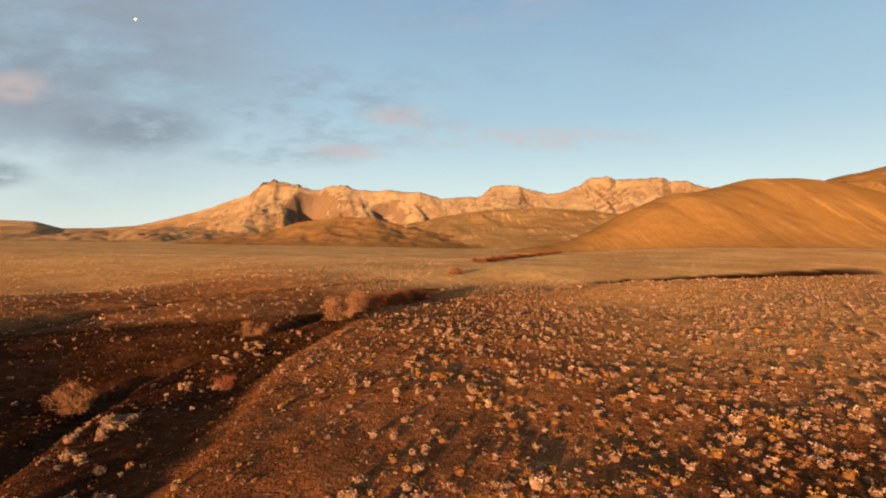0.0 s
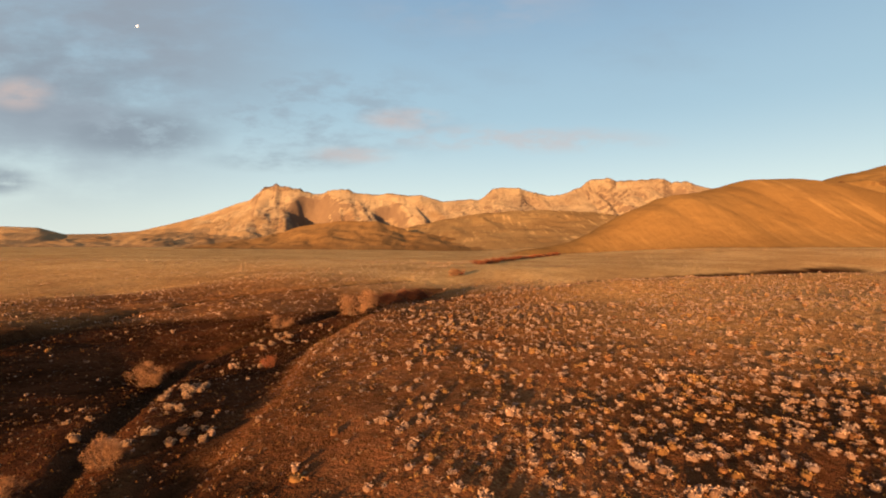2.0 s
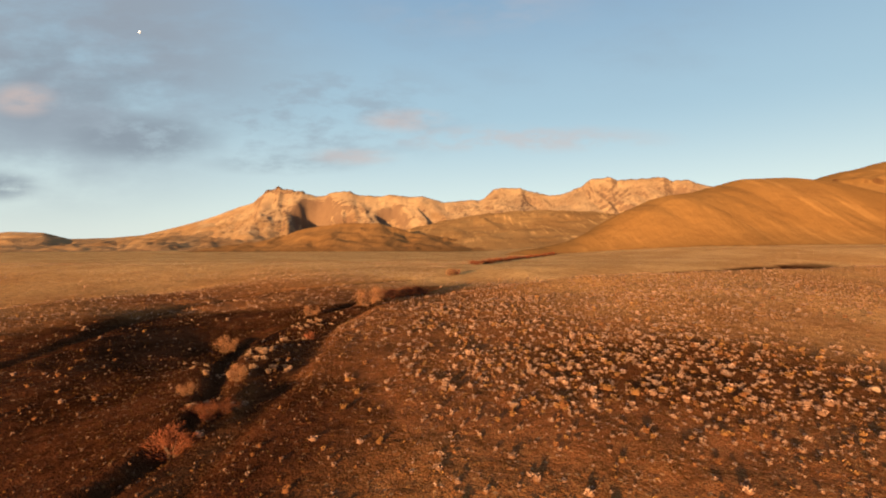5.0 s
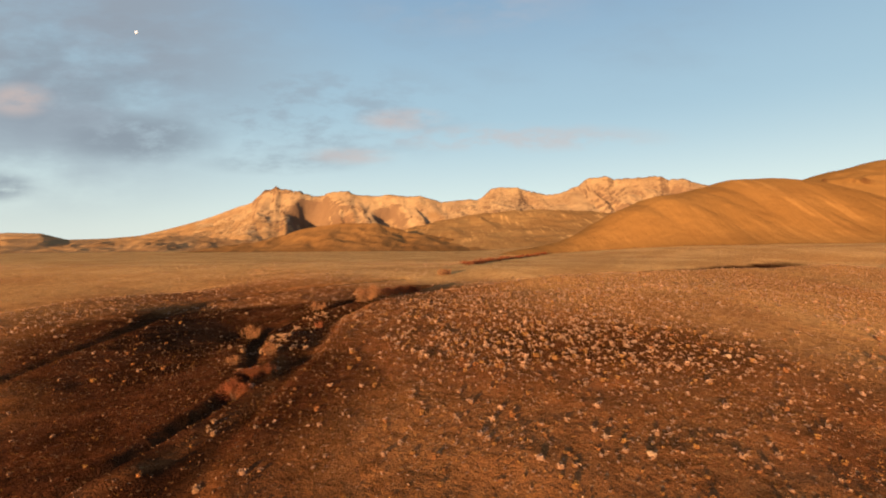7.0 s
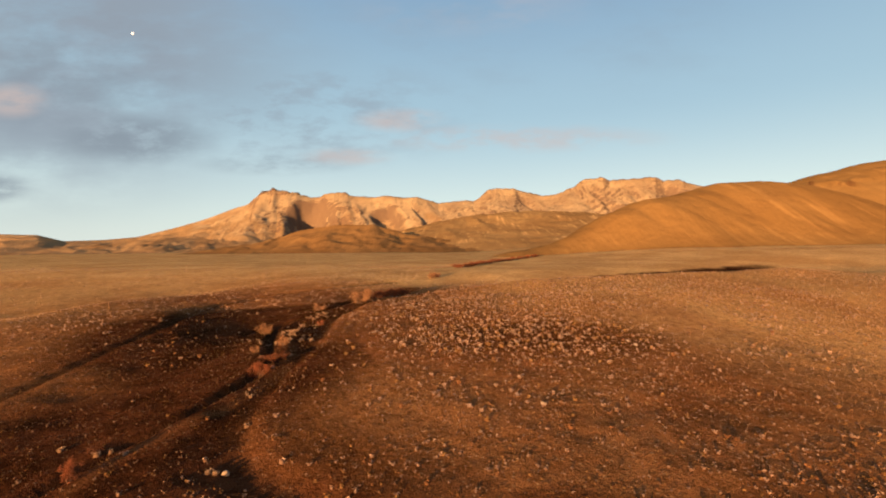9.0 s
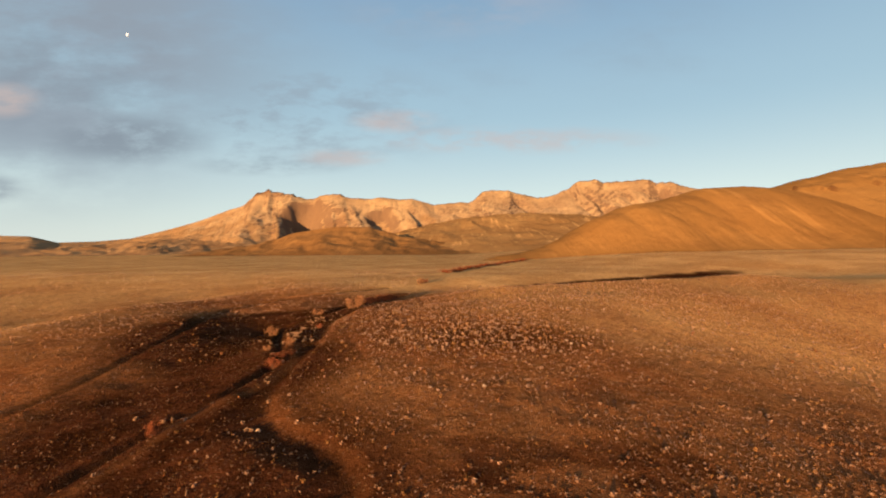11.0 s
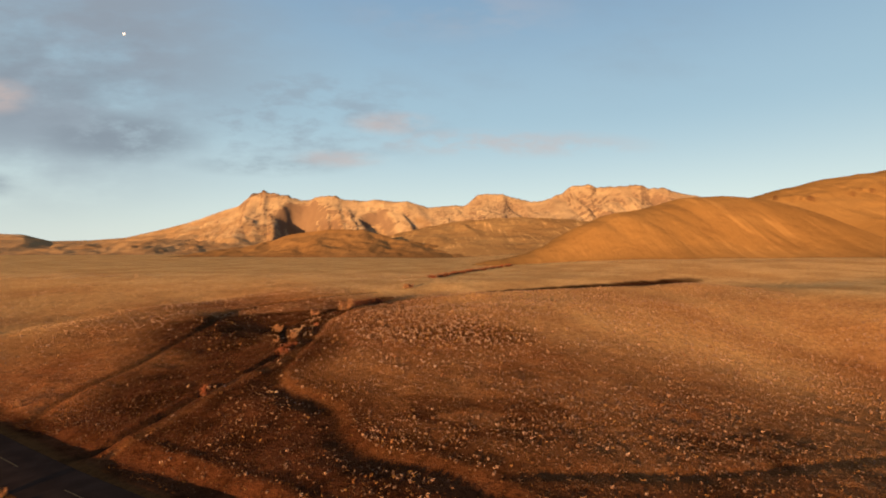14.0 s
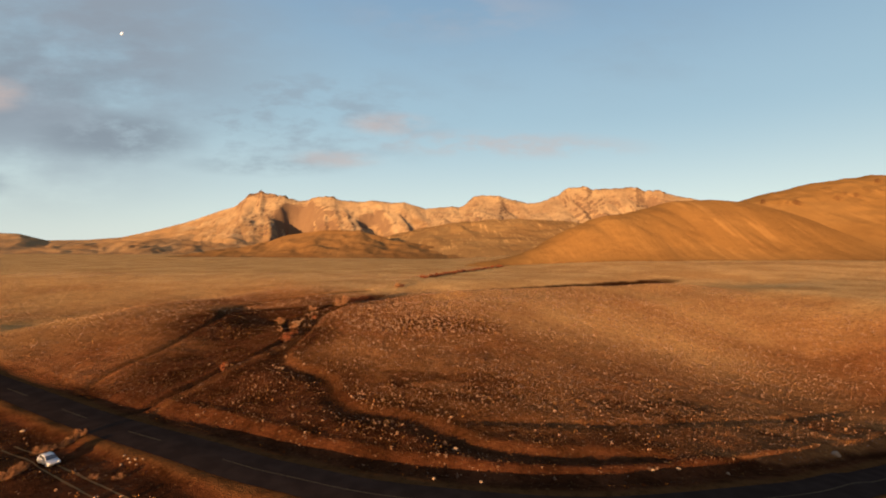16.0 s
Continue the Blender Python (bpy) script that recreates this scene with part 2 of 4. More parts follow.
def plain(x, y):
    apron = 10.0 * smooth(60, 300, x) * smooth(190, 470, y)
    return 1.2 + 0.012 * np.clip(x, -4000, 600) + 0.002 * (np.clip(y, -500, 9000) - 150) + apron


def open_land(x, y):
    """The land with no road, brook or track in it."""
    edge = y - 88 - 0.45 * np.clip(x - 40, 0, None)
    drop = np.where(x < 0, 60, np.where(x < 45, 60 - 44 * x / 45, 16))
    w = (1 - smooth(0, 1, edge / drop)) * (1 - smooth(95, 150, -x)) * (1 - smooth(150, 230, x)) * (1 - smooth(110, 200, -y))
    z = w * spline_sheet(x, y) + (1 - w) * np.where(y < -100, -10.0, plain(x, y) - 8.0 * smooth(40, 110, -x) * (1 - smooth(60, 260, y)))
    z = z + np.interp(x, [-20, 0, 12, 22, 36, 45, 63, 130, 170, 240], [0, 0.8, 1.7, 2.2, 2.8, 2.4, 1.3, 1.3, 2.1, 0]) * np.exp(-((edge + 3) / 12) ** 2)
    # the vale that the brook runs in
    z = z - np.interp(y, [-90, -60, -20, 0, 20, 40, 60], [0, 0.8, 0.9, 1.9, 1.6, 2.4, 0]) * np.exp(-((x + 33) / 14) ** 2)
    calm = 1 - smooth(300, 900, np.hypot(x, y))
    z = z + 0.35 * fbm(x / 22, y / 22, 4) + calm * (0.16 * fbm(x / 4.0, y / 4.0, 3) + 0.11 * fbm(x / 1.9 + 40, y / 1.9, 2))
    far = smooth(250, 900, np.hypot(x, y))
    return z + far * 5.0 * fbm(x / 420, y / 420, 4)


def dist_line(x, y, line):
    """Distance to a polyline, the side (left of its way: +) and the way along it."""
    best, side, along, run = np.full(x.shape, 1e9), np.zeros(x.shape), np.zeros(x.shape), 0.0
    for (ax, ay), (bx, by) in zip(line[:-1], line[1:]):
        ux, uy = bx - ax, by - ay
        length = math.hypot(ux, uy)
        t = np.clip(((x - ax) * ux + (y - ay) * uy) / length**2, 0, 1)
        d = np.hypot(x - ax - t * ux, y - ay - t * uy)
        closer = d < best
        best = np.where(closer, d, best)
        side = np.where(closer, np.sign(ux * (y - ay) - uy * (x - ax)), side)
        along = np.where(closer, run + t * length, along)
        run += length
    return best, side, along


def bend(points, steps=6):
    """A smooth line through the points."""
    out = []
    p = [points[0], *points, points[-1]]
    for a, b, c, d in zip(p, p[1:], p[2:], p[3:]):
        for k in range(steps):
            t = k / steps
            out.append(tuple(0.5 * (2 * b[i] + (c[i] - a[i]) * t + (2 * a[i] - 5 * b[i] + 4 * c[i] - d[i]) * t * t
                                    + (3 * b[i] - a[i] - 3 * c[i] + d[i]) * t**3) for i in range(2)))
    return [*out, points[-1]]


ROAD = bend([(-420, 150), (-200, 42), (-110, -4.5), (-69.4, -27.2), (-50.1, -37.7), (-40.5, -42.8), (-20.6, -54), (-5.3, -62.3), (4.4, -66.6), (19.8, -71.2), (45, -72.6), (74.6, -64.8), (89.6, -58.2), (99, -54), (130, -38.5), (200, 0), (420, 130)])
BROOK = bend([(-46, -84), (-39, -66), (-36.3, -58), (-34.6, -51.5), (-32.3, -41.8), (-30.6, -38.7), (-28.8, -34.4), (-26.6, -27.8), (-24.3, -19.4), (-22.7, -15.5), (-20.7, -11), (-19.2, -4.5), (-18, 1), (-18.2, 6), (-20.6, 14.3), (-24.5, 24), (-27.6, 33), (-30.5, 43.5), (-28, 49), (-24.3, 54), (-20.4, 61.5), (-18.4, 72), (-16, 82), (-9, 97), (3, 150), (16, 228), (65, 353), (120, 470), (190, 620)])
SIDE_ARM = bend([(-12, 66), (-17.2, 47), (-15, 30), (-13.6, 14), (-13.6, -2.4), (-12.6, -13), (-10.2, -20), (-5.4, -24.6), (-1.4, -27.4), (2.6, -32), (4.6, -37), (6.4, -41), (10, -44.8), (17.8, -47.8), (22.8, -50.3), (27.4, -54.2), (32, -57.5), (44, -58.8), (60, -56)])
FAR_BANK = bend([(-72, 62), (-66, 67.5), (-58, 68), (-46, 62), (-37, 55), (-31, 50)])
DITCH = bend([(26, -50.4), (37.4, -49), (53, -47), (71.4, -41.3), (86.6, -35.2), (104.7, -27.5), (130, -14.4), (151, -3.7), (200, 22)])
TRACK = bend([(-50.4, -28.2), (-51.6, -16), (-50.5, -7), (-50, 0), (-50.3, 8), (-51, 16), (-52, 28), (-54.5, 42), (-60, 58), (-63, 70), (-61, 79), (-57, 91), (-50, 101), (-35, 113), (-14, 138)])
LEE = bend([(20, 119), (48, 121), (90, 138), (150, 166), (260, 225)])
# line of the shade painted on the plain behind the rim
LEE_SHADE = bend([(28, 126), (49, 136), (113, 173), (222, 239), (310, 292)])
FOLD = bend([(-84, 158), (-108, 128), (-127, 96), (-131, 69), (-133, 50)])


road_xy = np.array(ROAD)
raw = open_land(road_xy[:, 0], road_xy[:, 1])
kernel = np.exp(-np.linspace(-2, 2, 15) ** 2)
ROAD_Z = np.convolve(np.pad(raw, 7, mode="edge"), kernel / kernel.sum(), "valid") + 0.35
ROAD_S = np.concatenate([[0], np.cumsum(np.hypot(*np.diff(road_xy, axis=0).T))])


def land(x, y, zones=False):
    """The height of the ground and, if asked, its zones: moist grassland and painted shade, bare gravel, moist and
    darkened channels.
    """
    x, y = np.asarray(x, float), np.asarray(y, float)
    z = open_land(x, y)
    wob = fbm(x / 7, y / 7, 3)
    db, sb, ab = dist_line(x, y, BROOK)
    fade = 1 - smooth(66, 96, y)
    z = z - fade * ((0.75 + 0.35 * (1 - smooth(-10, 8, y))) * (1 - smooth(0.3, 1.45, db + 0.45 * wob)) - 0.22 * np.exp(-((db - 2.4) / 1.0) ** 2) * (sb < 0))
    da, sa, aa = dist_line(x, y, SIDE_ARM)
    z = z - 0.68 * np.where(sa > 0, 1 - smooth(0.2, 2.4, da + 0.6 * wob), 1 - smooth(0.6, 6.0, da + 1.5 * wob)) * smooth(0, 12, aa)
    dd, sd, ad = dist_line(x, y, DITCH)
    z = z - 0.2 * (1 - smooth(0.4, 1.4, dd + 0.6 * wob))
    dt, st, at = dist_line(x, y, TRACK)
    rut = 1 + 1.3 * smooth(40, 70, y)
    z = z - 0.3 * rut * (1 - smooth(0.5, 1.7, dt / rut + 0.5 * wob))
    df, sf, af = dist_line(x, y, FOLD)
    z = z - 1.5 * np.where(sf > 0, 1 - smooth(1, 40, df), 1 - smooth(0.5, 11, df + 3 * fbm(x / 40, y / 40, 2))) * smooth(0, 40, af)
    dk, sk, ak = dist_line(x, y, FAR_BANK)
    z = z - 1.2 * np.where(sk > 0, 1 - smooth(0.3, 22.0, dk + 4 * wob), 1 - smooth(1.0, 26, dk + 3 * wob)) * smooth(0, 14, ak) * (1 - smooth(42, 58, ak))
    dl, sl, al = dist_line(x, y, LEE)
    z = z - 2.8 * (1 - smooth(16, 70, dl + 4 * fbm(x / 30, y / 30, 2)))
    dr, sr, ar = dist_line(x, y, ROAD)
    deck = np.interp(ar, ROAD_S, ROAD_Z)
    z = z - np.interp(x, [-60, -35, -10], [0.25, 0.6, 1.0]) * np.exp(-((dr - np.interp(x, [-60, -30, 0], [5.4, 6.8, 8.0])) / 2.3) ** 2) * (sr > 0)
    z = z + 0.3 * smooth(-40, -20, x) * np.exp(-((dr - 11.0) / 0.9) ** 2) * (sr > 0)
    own = smooth(4.4, 7.5, dr)
    bench = deck - 0.05 - 0.75 * smooth(4.4, 7.0, dr + 0.8 * wob) + 0.25 * fbm(x / 6, y / 6, 3)
    z = np.where(sr > 0, np.where(dr < 12, (deck - 0.05) * (1 - own) + z * own, z), np.where(dr < 4.4, deck - 0.05, bench) * (1 - smooth(28, 70, dr)) + z * smooth(28, 70, dr))
    if not zones:
        return z
    # vale shade painted over moist grass; painted bank shade below the side arm
    meadow_shade = np.clip(1.3 * np.exp(-(((x + 44) / 27) ** 2 + ((y - 40) / 28) ** 2) ** 1.5) + 0.8 * (1 - smooth(1.5, np.where(y < 5, 5.5, 9.0), db + 2.5 * wob)) * (y < 120)
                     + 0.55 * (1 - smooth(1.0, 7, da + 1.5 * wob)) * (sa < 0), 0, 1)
    # darker ground between track and brook, and on the flat above the road
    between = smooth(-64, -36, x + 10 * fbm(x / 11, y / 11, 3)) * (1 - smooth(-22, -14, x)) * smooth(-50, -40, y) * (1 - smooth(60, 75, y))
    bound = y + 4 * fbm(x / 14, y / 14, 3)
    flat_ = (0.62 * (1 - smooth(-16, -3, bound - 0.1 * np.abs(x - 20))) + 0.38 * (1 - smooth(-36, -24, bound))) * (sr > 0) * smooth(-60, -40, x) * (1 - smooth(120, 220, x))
    # darker ground south of the road
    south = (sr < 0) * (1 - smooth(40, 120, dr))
    # embankment shade, painted into the soil beside the road
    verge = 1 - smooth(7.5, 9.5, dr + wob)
    # shadows among the dense tussocks, painted into the soil
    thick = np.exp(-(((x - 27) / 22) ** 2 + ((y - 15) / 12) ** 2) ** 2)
    # darker ground on the rim above the side arm
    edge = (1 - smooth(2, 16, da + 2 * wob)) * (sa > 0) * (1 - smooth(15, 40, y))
    meadow_shade = np.clip(meadow_shade + 0.8 * between + 0.4 * flat_ + 0.45 * smooth(0.0, 0.35, fbm(x / 9 + 5, y / 5, 3)) * smooth(-46, -40, y) * (1 - smooth(-30, -22, y)) * (sa > 0) + 0.72 * (sa < 0) * (sb < 0) * (sr > 0) * (1 - smooth(0, 14, y)) + 1.0 * south * smooth(4.8, 6.2, dr + wob) + 0.6 * verge + 0.8 * thick + 0.5 * edge + 0.6 * (1 - smooth(5, 17, np.hypot((x + 15) / 1.3, y - 2))), 0, 1)
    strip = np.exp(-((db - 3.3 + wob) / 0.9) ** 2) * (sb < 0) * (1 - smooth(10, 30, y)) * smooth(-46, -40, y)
    meadow_shade = meadow_shade * (1 - 0.3 * strip)
    # shadow of the rim, painted on the plain as a dark strip
    dp, sp, ap = dist_line(x, y, LEE_SHADE)
    meadow_shade = np.maximum(meadow_shade, (1 - smooth(7, 15, dp + 4 * wob)) * smooth(0, 40, ap) * (1 - smooth(190, 270, ap)))
    gravel = 1 - smooth(4.2, 5.7, dr + 0.8 * wob)
    # moist brook bed; scarp shade painted below the arm; ditch and track darkened
    wet_shade = np.clip((1 - smooth(0.5, 1.6, db + 0.6 * wob)) * fade + 0.6 * (1 - smooth(0.3, 2.4, da + wob)) * (sa < 0) + 0.35 * (1 - smooth(0.3, 1.4, dd + 0.6 * wob)) + 0.85 * (1 - smooth(0.4, 1.3, dt / rut + 0.4 * wob)), 0, 1)
    pale = smooth(4, 60, np.hypot(np.maximum(np.maximum(x - 170, -70 - x), 0), np.maximum(y - 92 - 0.45 * np.clip(x - 40, 0, None), 0))) * (y > -60) * (1 - 0.45 * smooth(10, -90, x) * (1 - smooth(120, 260, y)))
    pale = np.maximum(pale, 0.6 * np.exp(-(((x - 88) / 52) ** 2 + ((y - 34) / 34) ** 2) ** 1.6))
    pale = np.maximum(pale, 0.5 * smooth(20, 50, y + 6 * wob) * smooth(0, 35, x))
    return z, meadow_shade, gravel, wet_shade, pale


def spaced(low, high, step, reach, growth=1.12):
    """Grid lines step apart from low to high, and ever wider out to the reach."""
    inner = list(np.arange(low, high + step, step))
    up, gap = [inner[-1]], step
    while up[-1] < reach:
        gap *= growth
        up.append(up[-1] + gap)
    down, gap = [inner[0]], step
    while down[-1] > -reach:
        gap *= growth
        down.append(down[-1] - gap)
    return np.array(down[:0:-1] + inner + up[1:])


def grid_mesh(name, gx, gy, z, material, zones=None):
    """A sheet over the lines gx, gy with the heights z."""
    nx, ny = len(gx), len(gy)
    X, Y = np.meshgrid(gx, gy, indexing="ij")
    co = np.stack([X, Y, z], -1).reshape(-1, 3)
    i = np.arange(nx * ny).reshape(nx, ny)
    quads = np.stack([i[:-1, :-1], i[1:, :-1], i[1:, 1:], i[:-1, 1:]], -1).reshape(-1, 4)
    return raw_mesh(name, co, quads, material, zones)


def raw_mesh(name, co, faces, material, zones=None, flat=False):
    """A mesh from arrays of corners and of faces with one count of corners."""
    me = bpy.data.meshes.new(name)
    sides = faces.shape[1]
    me.vertices.add(len(co))
    me.vertices.foreach_set("co", np.ascontiguousarray(co, dtype=np.float32).ravel())
    me.loops.add(faces.size)
    me.loops.foreach_set("vertex_index", np.ascontiguousarray(faces, dtype=np.int32).ravel())
    me.polygons.add(len(faces))
    me.polygons.foreach_set("loop_start", np.arange(0, faces.size, sides, dtype=np.int32))
    me.polygons.foreach_set("use_smooth", np.full(len(faces), not flat))
    if zones is not None:
        layer = me.attributes.new("zones", "FLOAT_COLOR", "POINT")
        layer.data.foreach_set("color", np.ascontiguousarray(zones, dtype=np.float32).ravel())
    me.materials.append(material)
    me.update(calc_edges=True)
    me.validate()
    return me


gx, gy = spaced(-90, 110, 0.72, 6500, 1.09), spaced(-95, 112, 0.72, 6500, 1.09)
X, Y = np.meshgrid(gx, gy, indexing="ij")
height, meadow_shade, gravel, wet_shade, pale = land(X, Y, True)
ground = new("ground", grid_mesh("ground", gx, gy, height, GROUND, np.stack([meadow_shade, gravel, wet_shade, pale], -1).reshape(-1, 4)))
tagged(ground, "dry orange-brown steppe ground with moist dark grassland and painted shade along a brook", "ground", kind="structure")


def crest_hill(name, crest, reach, gx, gy, material, power, gully, size, label, category, rough=0.0, crag=0.0, round_=0.0):
    """A hill under a crest line of (x, y, z), which falls to the plain within its reach on either side, cut by gullies."""
    X, Y = np.meshgrid(gx, gy, indexing="ij")
    base, z, near = plain(X, Y) - 4, np.full(X.shape, -1e9), np.ones(X.shape)
    for (ax, ay, az_, aw), (bx, by, bz, bw) in zip(*(lambda c: (c[:-1], c[1:]))([(*c, r) for c, r in zip(crest, reach)])):
        ux, uy = bx - ax, by - ay
        t = np.clip(((X - ax) * ux + (Y - ay) * uy) / (ux * ux + uy * uy), 0, 1)
        d = np.hypot(X - ax - t * ux, Y - ay - t * uy)
        q = np.clip(d / (aw + t * (bw - aw)), 0, 1)
        near = np.minimum(near, q)
        fall = (1 - round_) * (1 - q) ** power + round_ * (0.5 + 0.5 * np.cos(math.pi * q))
        z = np.maximum(z, base + (az_ + t * (bz - az_) - base) * fall)
    rise = np.clip((z - base) / max(c[2] for c in crest), 0, 1)
    cut = ridged(X / size + 0.25 * fbm(X / size, Y / size, 2), Y / (2.2 * size), 4)
    z = z + gully * (cut - 0.75) * 4 * rise * (1.02 - rise) + rough * fbm(X / (size * 0.2), Y / (size * 0.2), 4) * smooth(0.02, 0.2, rise)
    ledge = smooth(0.10, 0.16, near) * (1 - smooth(0.28, 0.42, near)) * smooth(0.0, 0.3, fbm(X / 80, Y / 80, 2)) * smooth(0.3, 0.5, rise)
    z = z + crag * ledge * np.clip(ridged(X / 26, Y / 60, 3) - 0.6, 0, 1) * 3
    ob = new(name, grid_mesh(name, gx, gy, z, material))
    return tagged(ob, label, category, kind="structure")


RANGE = [(-6493, -70), (-5119, 62), (-4297, 152), (-3960, 144), (-3700, 84), (-3313, 96), (-2986, 125), (-2633, 210), (-2417, 269), (-2257, 320),
         (-2040, 403), (-1904, 442), (-1822, 514), (-1768, 548), (-1690, 562), (-1659, 592), (-1615, 565), (-1440, 550), (-1374, 523), (-1291, 507),
         (-1193, 518), (-1149, 546), (-963, 553), (-891, 520), (-671, 511), (-572, 528), (-396, 507), (-259, 513), (-148, 481), (-54, 454),
         (210, 483), (293, 473), (348, 512), (431, 579), (497, 596), (680, 597), (736, 569), (958, 521), (1096, 544), (1262, 612), (1346, 679),
         (1540, 702), (1596, 669), (2042, 706), (2126, 667), (2254, 679), (2377, 641), (2657, 593), (4861, 478)]


def mountain_range():
    gx, gy = np.arange(-6400, 4800, 16.0), np.arange(2500, 4700, 22.0)
    X, Y = np.meshgrid(gx, gy, indexing="ij")
    top = np.interp(X * 4300 / np.clip(Y, 3000, 5000), *np.array(RANGE).T)
    base = plain(X, Y) - 12
    foot = 2900 + 250 * fbm(X / 500, Y * 0, 3)
    t = np.clip((Y - foot) / (4300 - foot), 0, 1)
    warp = 60 * fbm(X / 160, Y / 160, 3)
    cut = ridged((X + 0.4 * Y) / 420 + 0.5 * fbm(X / 500, Y / 500, 3), Y / 1700, 4)
    rill = ridged((X + 0.35 * Y + 0.5 * warp) / 115, Y / 900, 3)
    z = base + (top - base) * (0.30 * t + 0.70 * t**1.8)
    tall = np.clip(top - base, 0, 700)
    hump = np.clip(t * (1 - t) * 4, 0, 1)
    z = z + tall * (0.22 * (cut - 0.66) + 0.12 * (1 - 0.6 * smooth(-200, 1200, X)) * (rill - 0.62)) * hump + 9 * fbm(X / 60, Y / 60, 3) * smooth(0.05, 0.3, t) * (1 - 0.7 * smooth(0.9, 1.0, t)) * tall / 500
    # ledges of harder rock across the slopes
    step = 60 + 25 * fbm(X / 300, Y / 300, 2)
    z = z + 0.32 * step * (smooth(0.55, 0.95, (z / step) % 1) - (z / step) % 1) * smooth(0.25, 0.5, t) * (1 - smooth(0.85, 0.97, t))
    # spurs that run down to the south-east, steep on their shaded side
    for deep, wide, line in ((150, 150, [(-1515, 4020), (-1390, 3760), (-1275, 3520)]), (115, 95, [(-1448, 4120), (-1300, 3920), (-1157, 3740)]), (105, 95, [(-735, 4060), (-620, 3850), (-520, 3670)]),
                             (45, 45, [(-1130, 4100), (-1040, 3900), (-960, 3750)]), (50, 40, [(-1000, 4080), (-940, 3880), (-890, 3700)]), (45, 60, [(-330, 4150), (-200, 3850)]),
                             (35, 60, [(640, 4200), (760, 3900)]), (40, 70, [(1300, 4150), (1420, 3800)]), (40, 70, [(2000, 4200), (2100, 3850)])):
        dg, sg, ag = dist_line(X, Y + 0.3 * warp, line)
        off = dg + 0.25 * warp * smooth(0, 80, dg)
        z = z - deep * np.where(sg > 0, smooth(0, wide, dg) * (1 - smooth(1.25 * wide, 3.4 * wide, off)), 0) * smooth(0, 120, ag) * np.clip(tall / 500, 0, 1.1)
    peak = smooth(-1880, -1780, X) * (1 - smooth(-1400, -1300, X)) + 0.45 * smooth(-1200, -1150, X) * (1 - smooth(-900, -850, X)) + 0.2 + 0.35 * smooth(250, 400, X) * (1 - smooth(2300, 2500, X))
    z = z + peak * np.clip(ridged(X / 48, Y / 48, 3) - 0.55, 0, 1) * 60 * smooth(300, 520, top) * smooth(0.93, 0.985, t)
    z = np.where(Y > 4310, top - (Y - 4310) * 0.5 + 8 * fbm(X / 40, Y / 40, 3), z)
    ob = new("mountain_range", grid_mesh("mountain_range", gx, gy, z, RANGE_ROCK))
    return tagged(ob, "sunlit tan mountain range with rocky crest and shaded gullies", "mountain", kind="structure")


mountain_range()
crest_hill("hill_ochre", [(110, 520, 12), (160, 545, 21), (205, 560, 36), (236, 570, 50), (258, 575, 62), (272, 580, 72), (309, 600, 87), (371, 640, 98), (406, 665, 107), (455, 690, 114), (473, 700, 125), (562, 740, 134),
                          (632, 780, 137), (685, 810, 133), (722, 800, 106), (752, 770, 72), (790, 735, 46), (850, 690, 24)],
           [70, 85, 105, 125, 140, 150, 170, 195, 210, 235, 245, 270, 290, 300, 280, 240, 200, 150], np.arange(-80, 1150, 4.0), np.arange(280, 1200, 4.0), NEAR_HILL, 1.0, 1.3, 46.0,
           "rounded ochre hill with bare eroded sunlit slopes", "hill", 0.8, 1.5, round_=0.75)
crest_hill("hill_east", [(760, 1080, 90), (827, 1000, 157), (848, 1000, 172), (869, 1000, 182), (888, 1000, 190), (954, 1000, 206), (993, 1000, 216), (1042, 1000, 224), (1142, 1000, 242), (1182, 1000, 241), (1500, 980, 268), (2000, 900, 220)],
           [330, 420, 430, 440, 455, 480, 490, 500, 520, 525, 560, 500], np.arange(350, 2600, 8.0), np.arange(380, 1600, 8.0), EAST_HILL, 0.95, 12.0, 130.0,
           "broad orange-brown hill with rocky outcrops near its top", "hill", 2.0, 9.0, round_=0.4)
crest_hill("hill_brown", [(-835, 1700, 6), (-750, 1700, 38), (-579, 1700, 85), (-408, 1700, 107), (-280, 1700, 110), (-151, 1700, 85), (60, 1720, 45)],
           [250, 300, 360, 400, 400, 360, 300], np.arange(-1300, 500, 8.0), np.arange(1250, 2200, 8.0), DARK_HILL, 1.2, 30.0, 150.0,
           "low dark brown foothill on the plain", "hill", 5.0)
crest_hill("hill_terrace", [(-319, 2300, 68), (-147, 2300, 122), (-3, 2300, 166), (198, 2300, 199), (486, 2300, 215), (716, 2300, 209), (889, 2300, 190), (1300, 2300, 140)],
           [500, 700, 800, 850, 850, 850, 800, 700], np.arange(-1100, 2200, 11.0), np.arange(1350, 3000, 11.0), PALE_HILL, 1.1, 26.0, 220.0,
           "long brown foothill terrace below the mountains", "hill", 4.0, 8.0)
crest_hill("hill_west", [(-3378, 3000, -30), (-2768, 3000, 5), (-2539, 3000, 22), (-2235, 3000, 56), (-1855, 3000, 89), (-1551, 3000, 73), (-1200, 3000, 60)],
           [500, 500, 500, 600, 650, 600, 500], np.arange(-4000, -500, 14.0), np.arange(2300, 3700, 14.0), WEST_HILL, 1.0, 48.0, 190.0,
           "low rolling foothills with shaded hollows", "hill", 10.0)


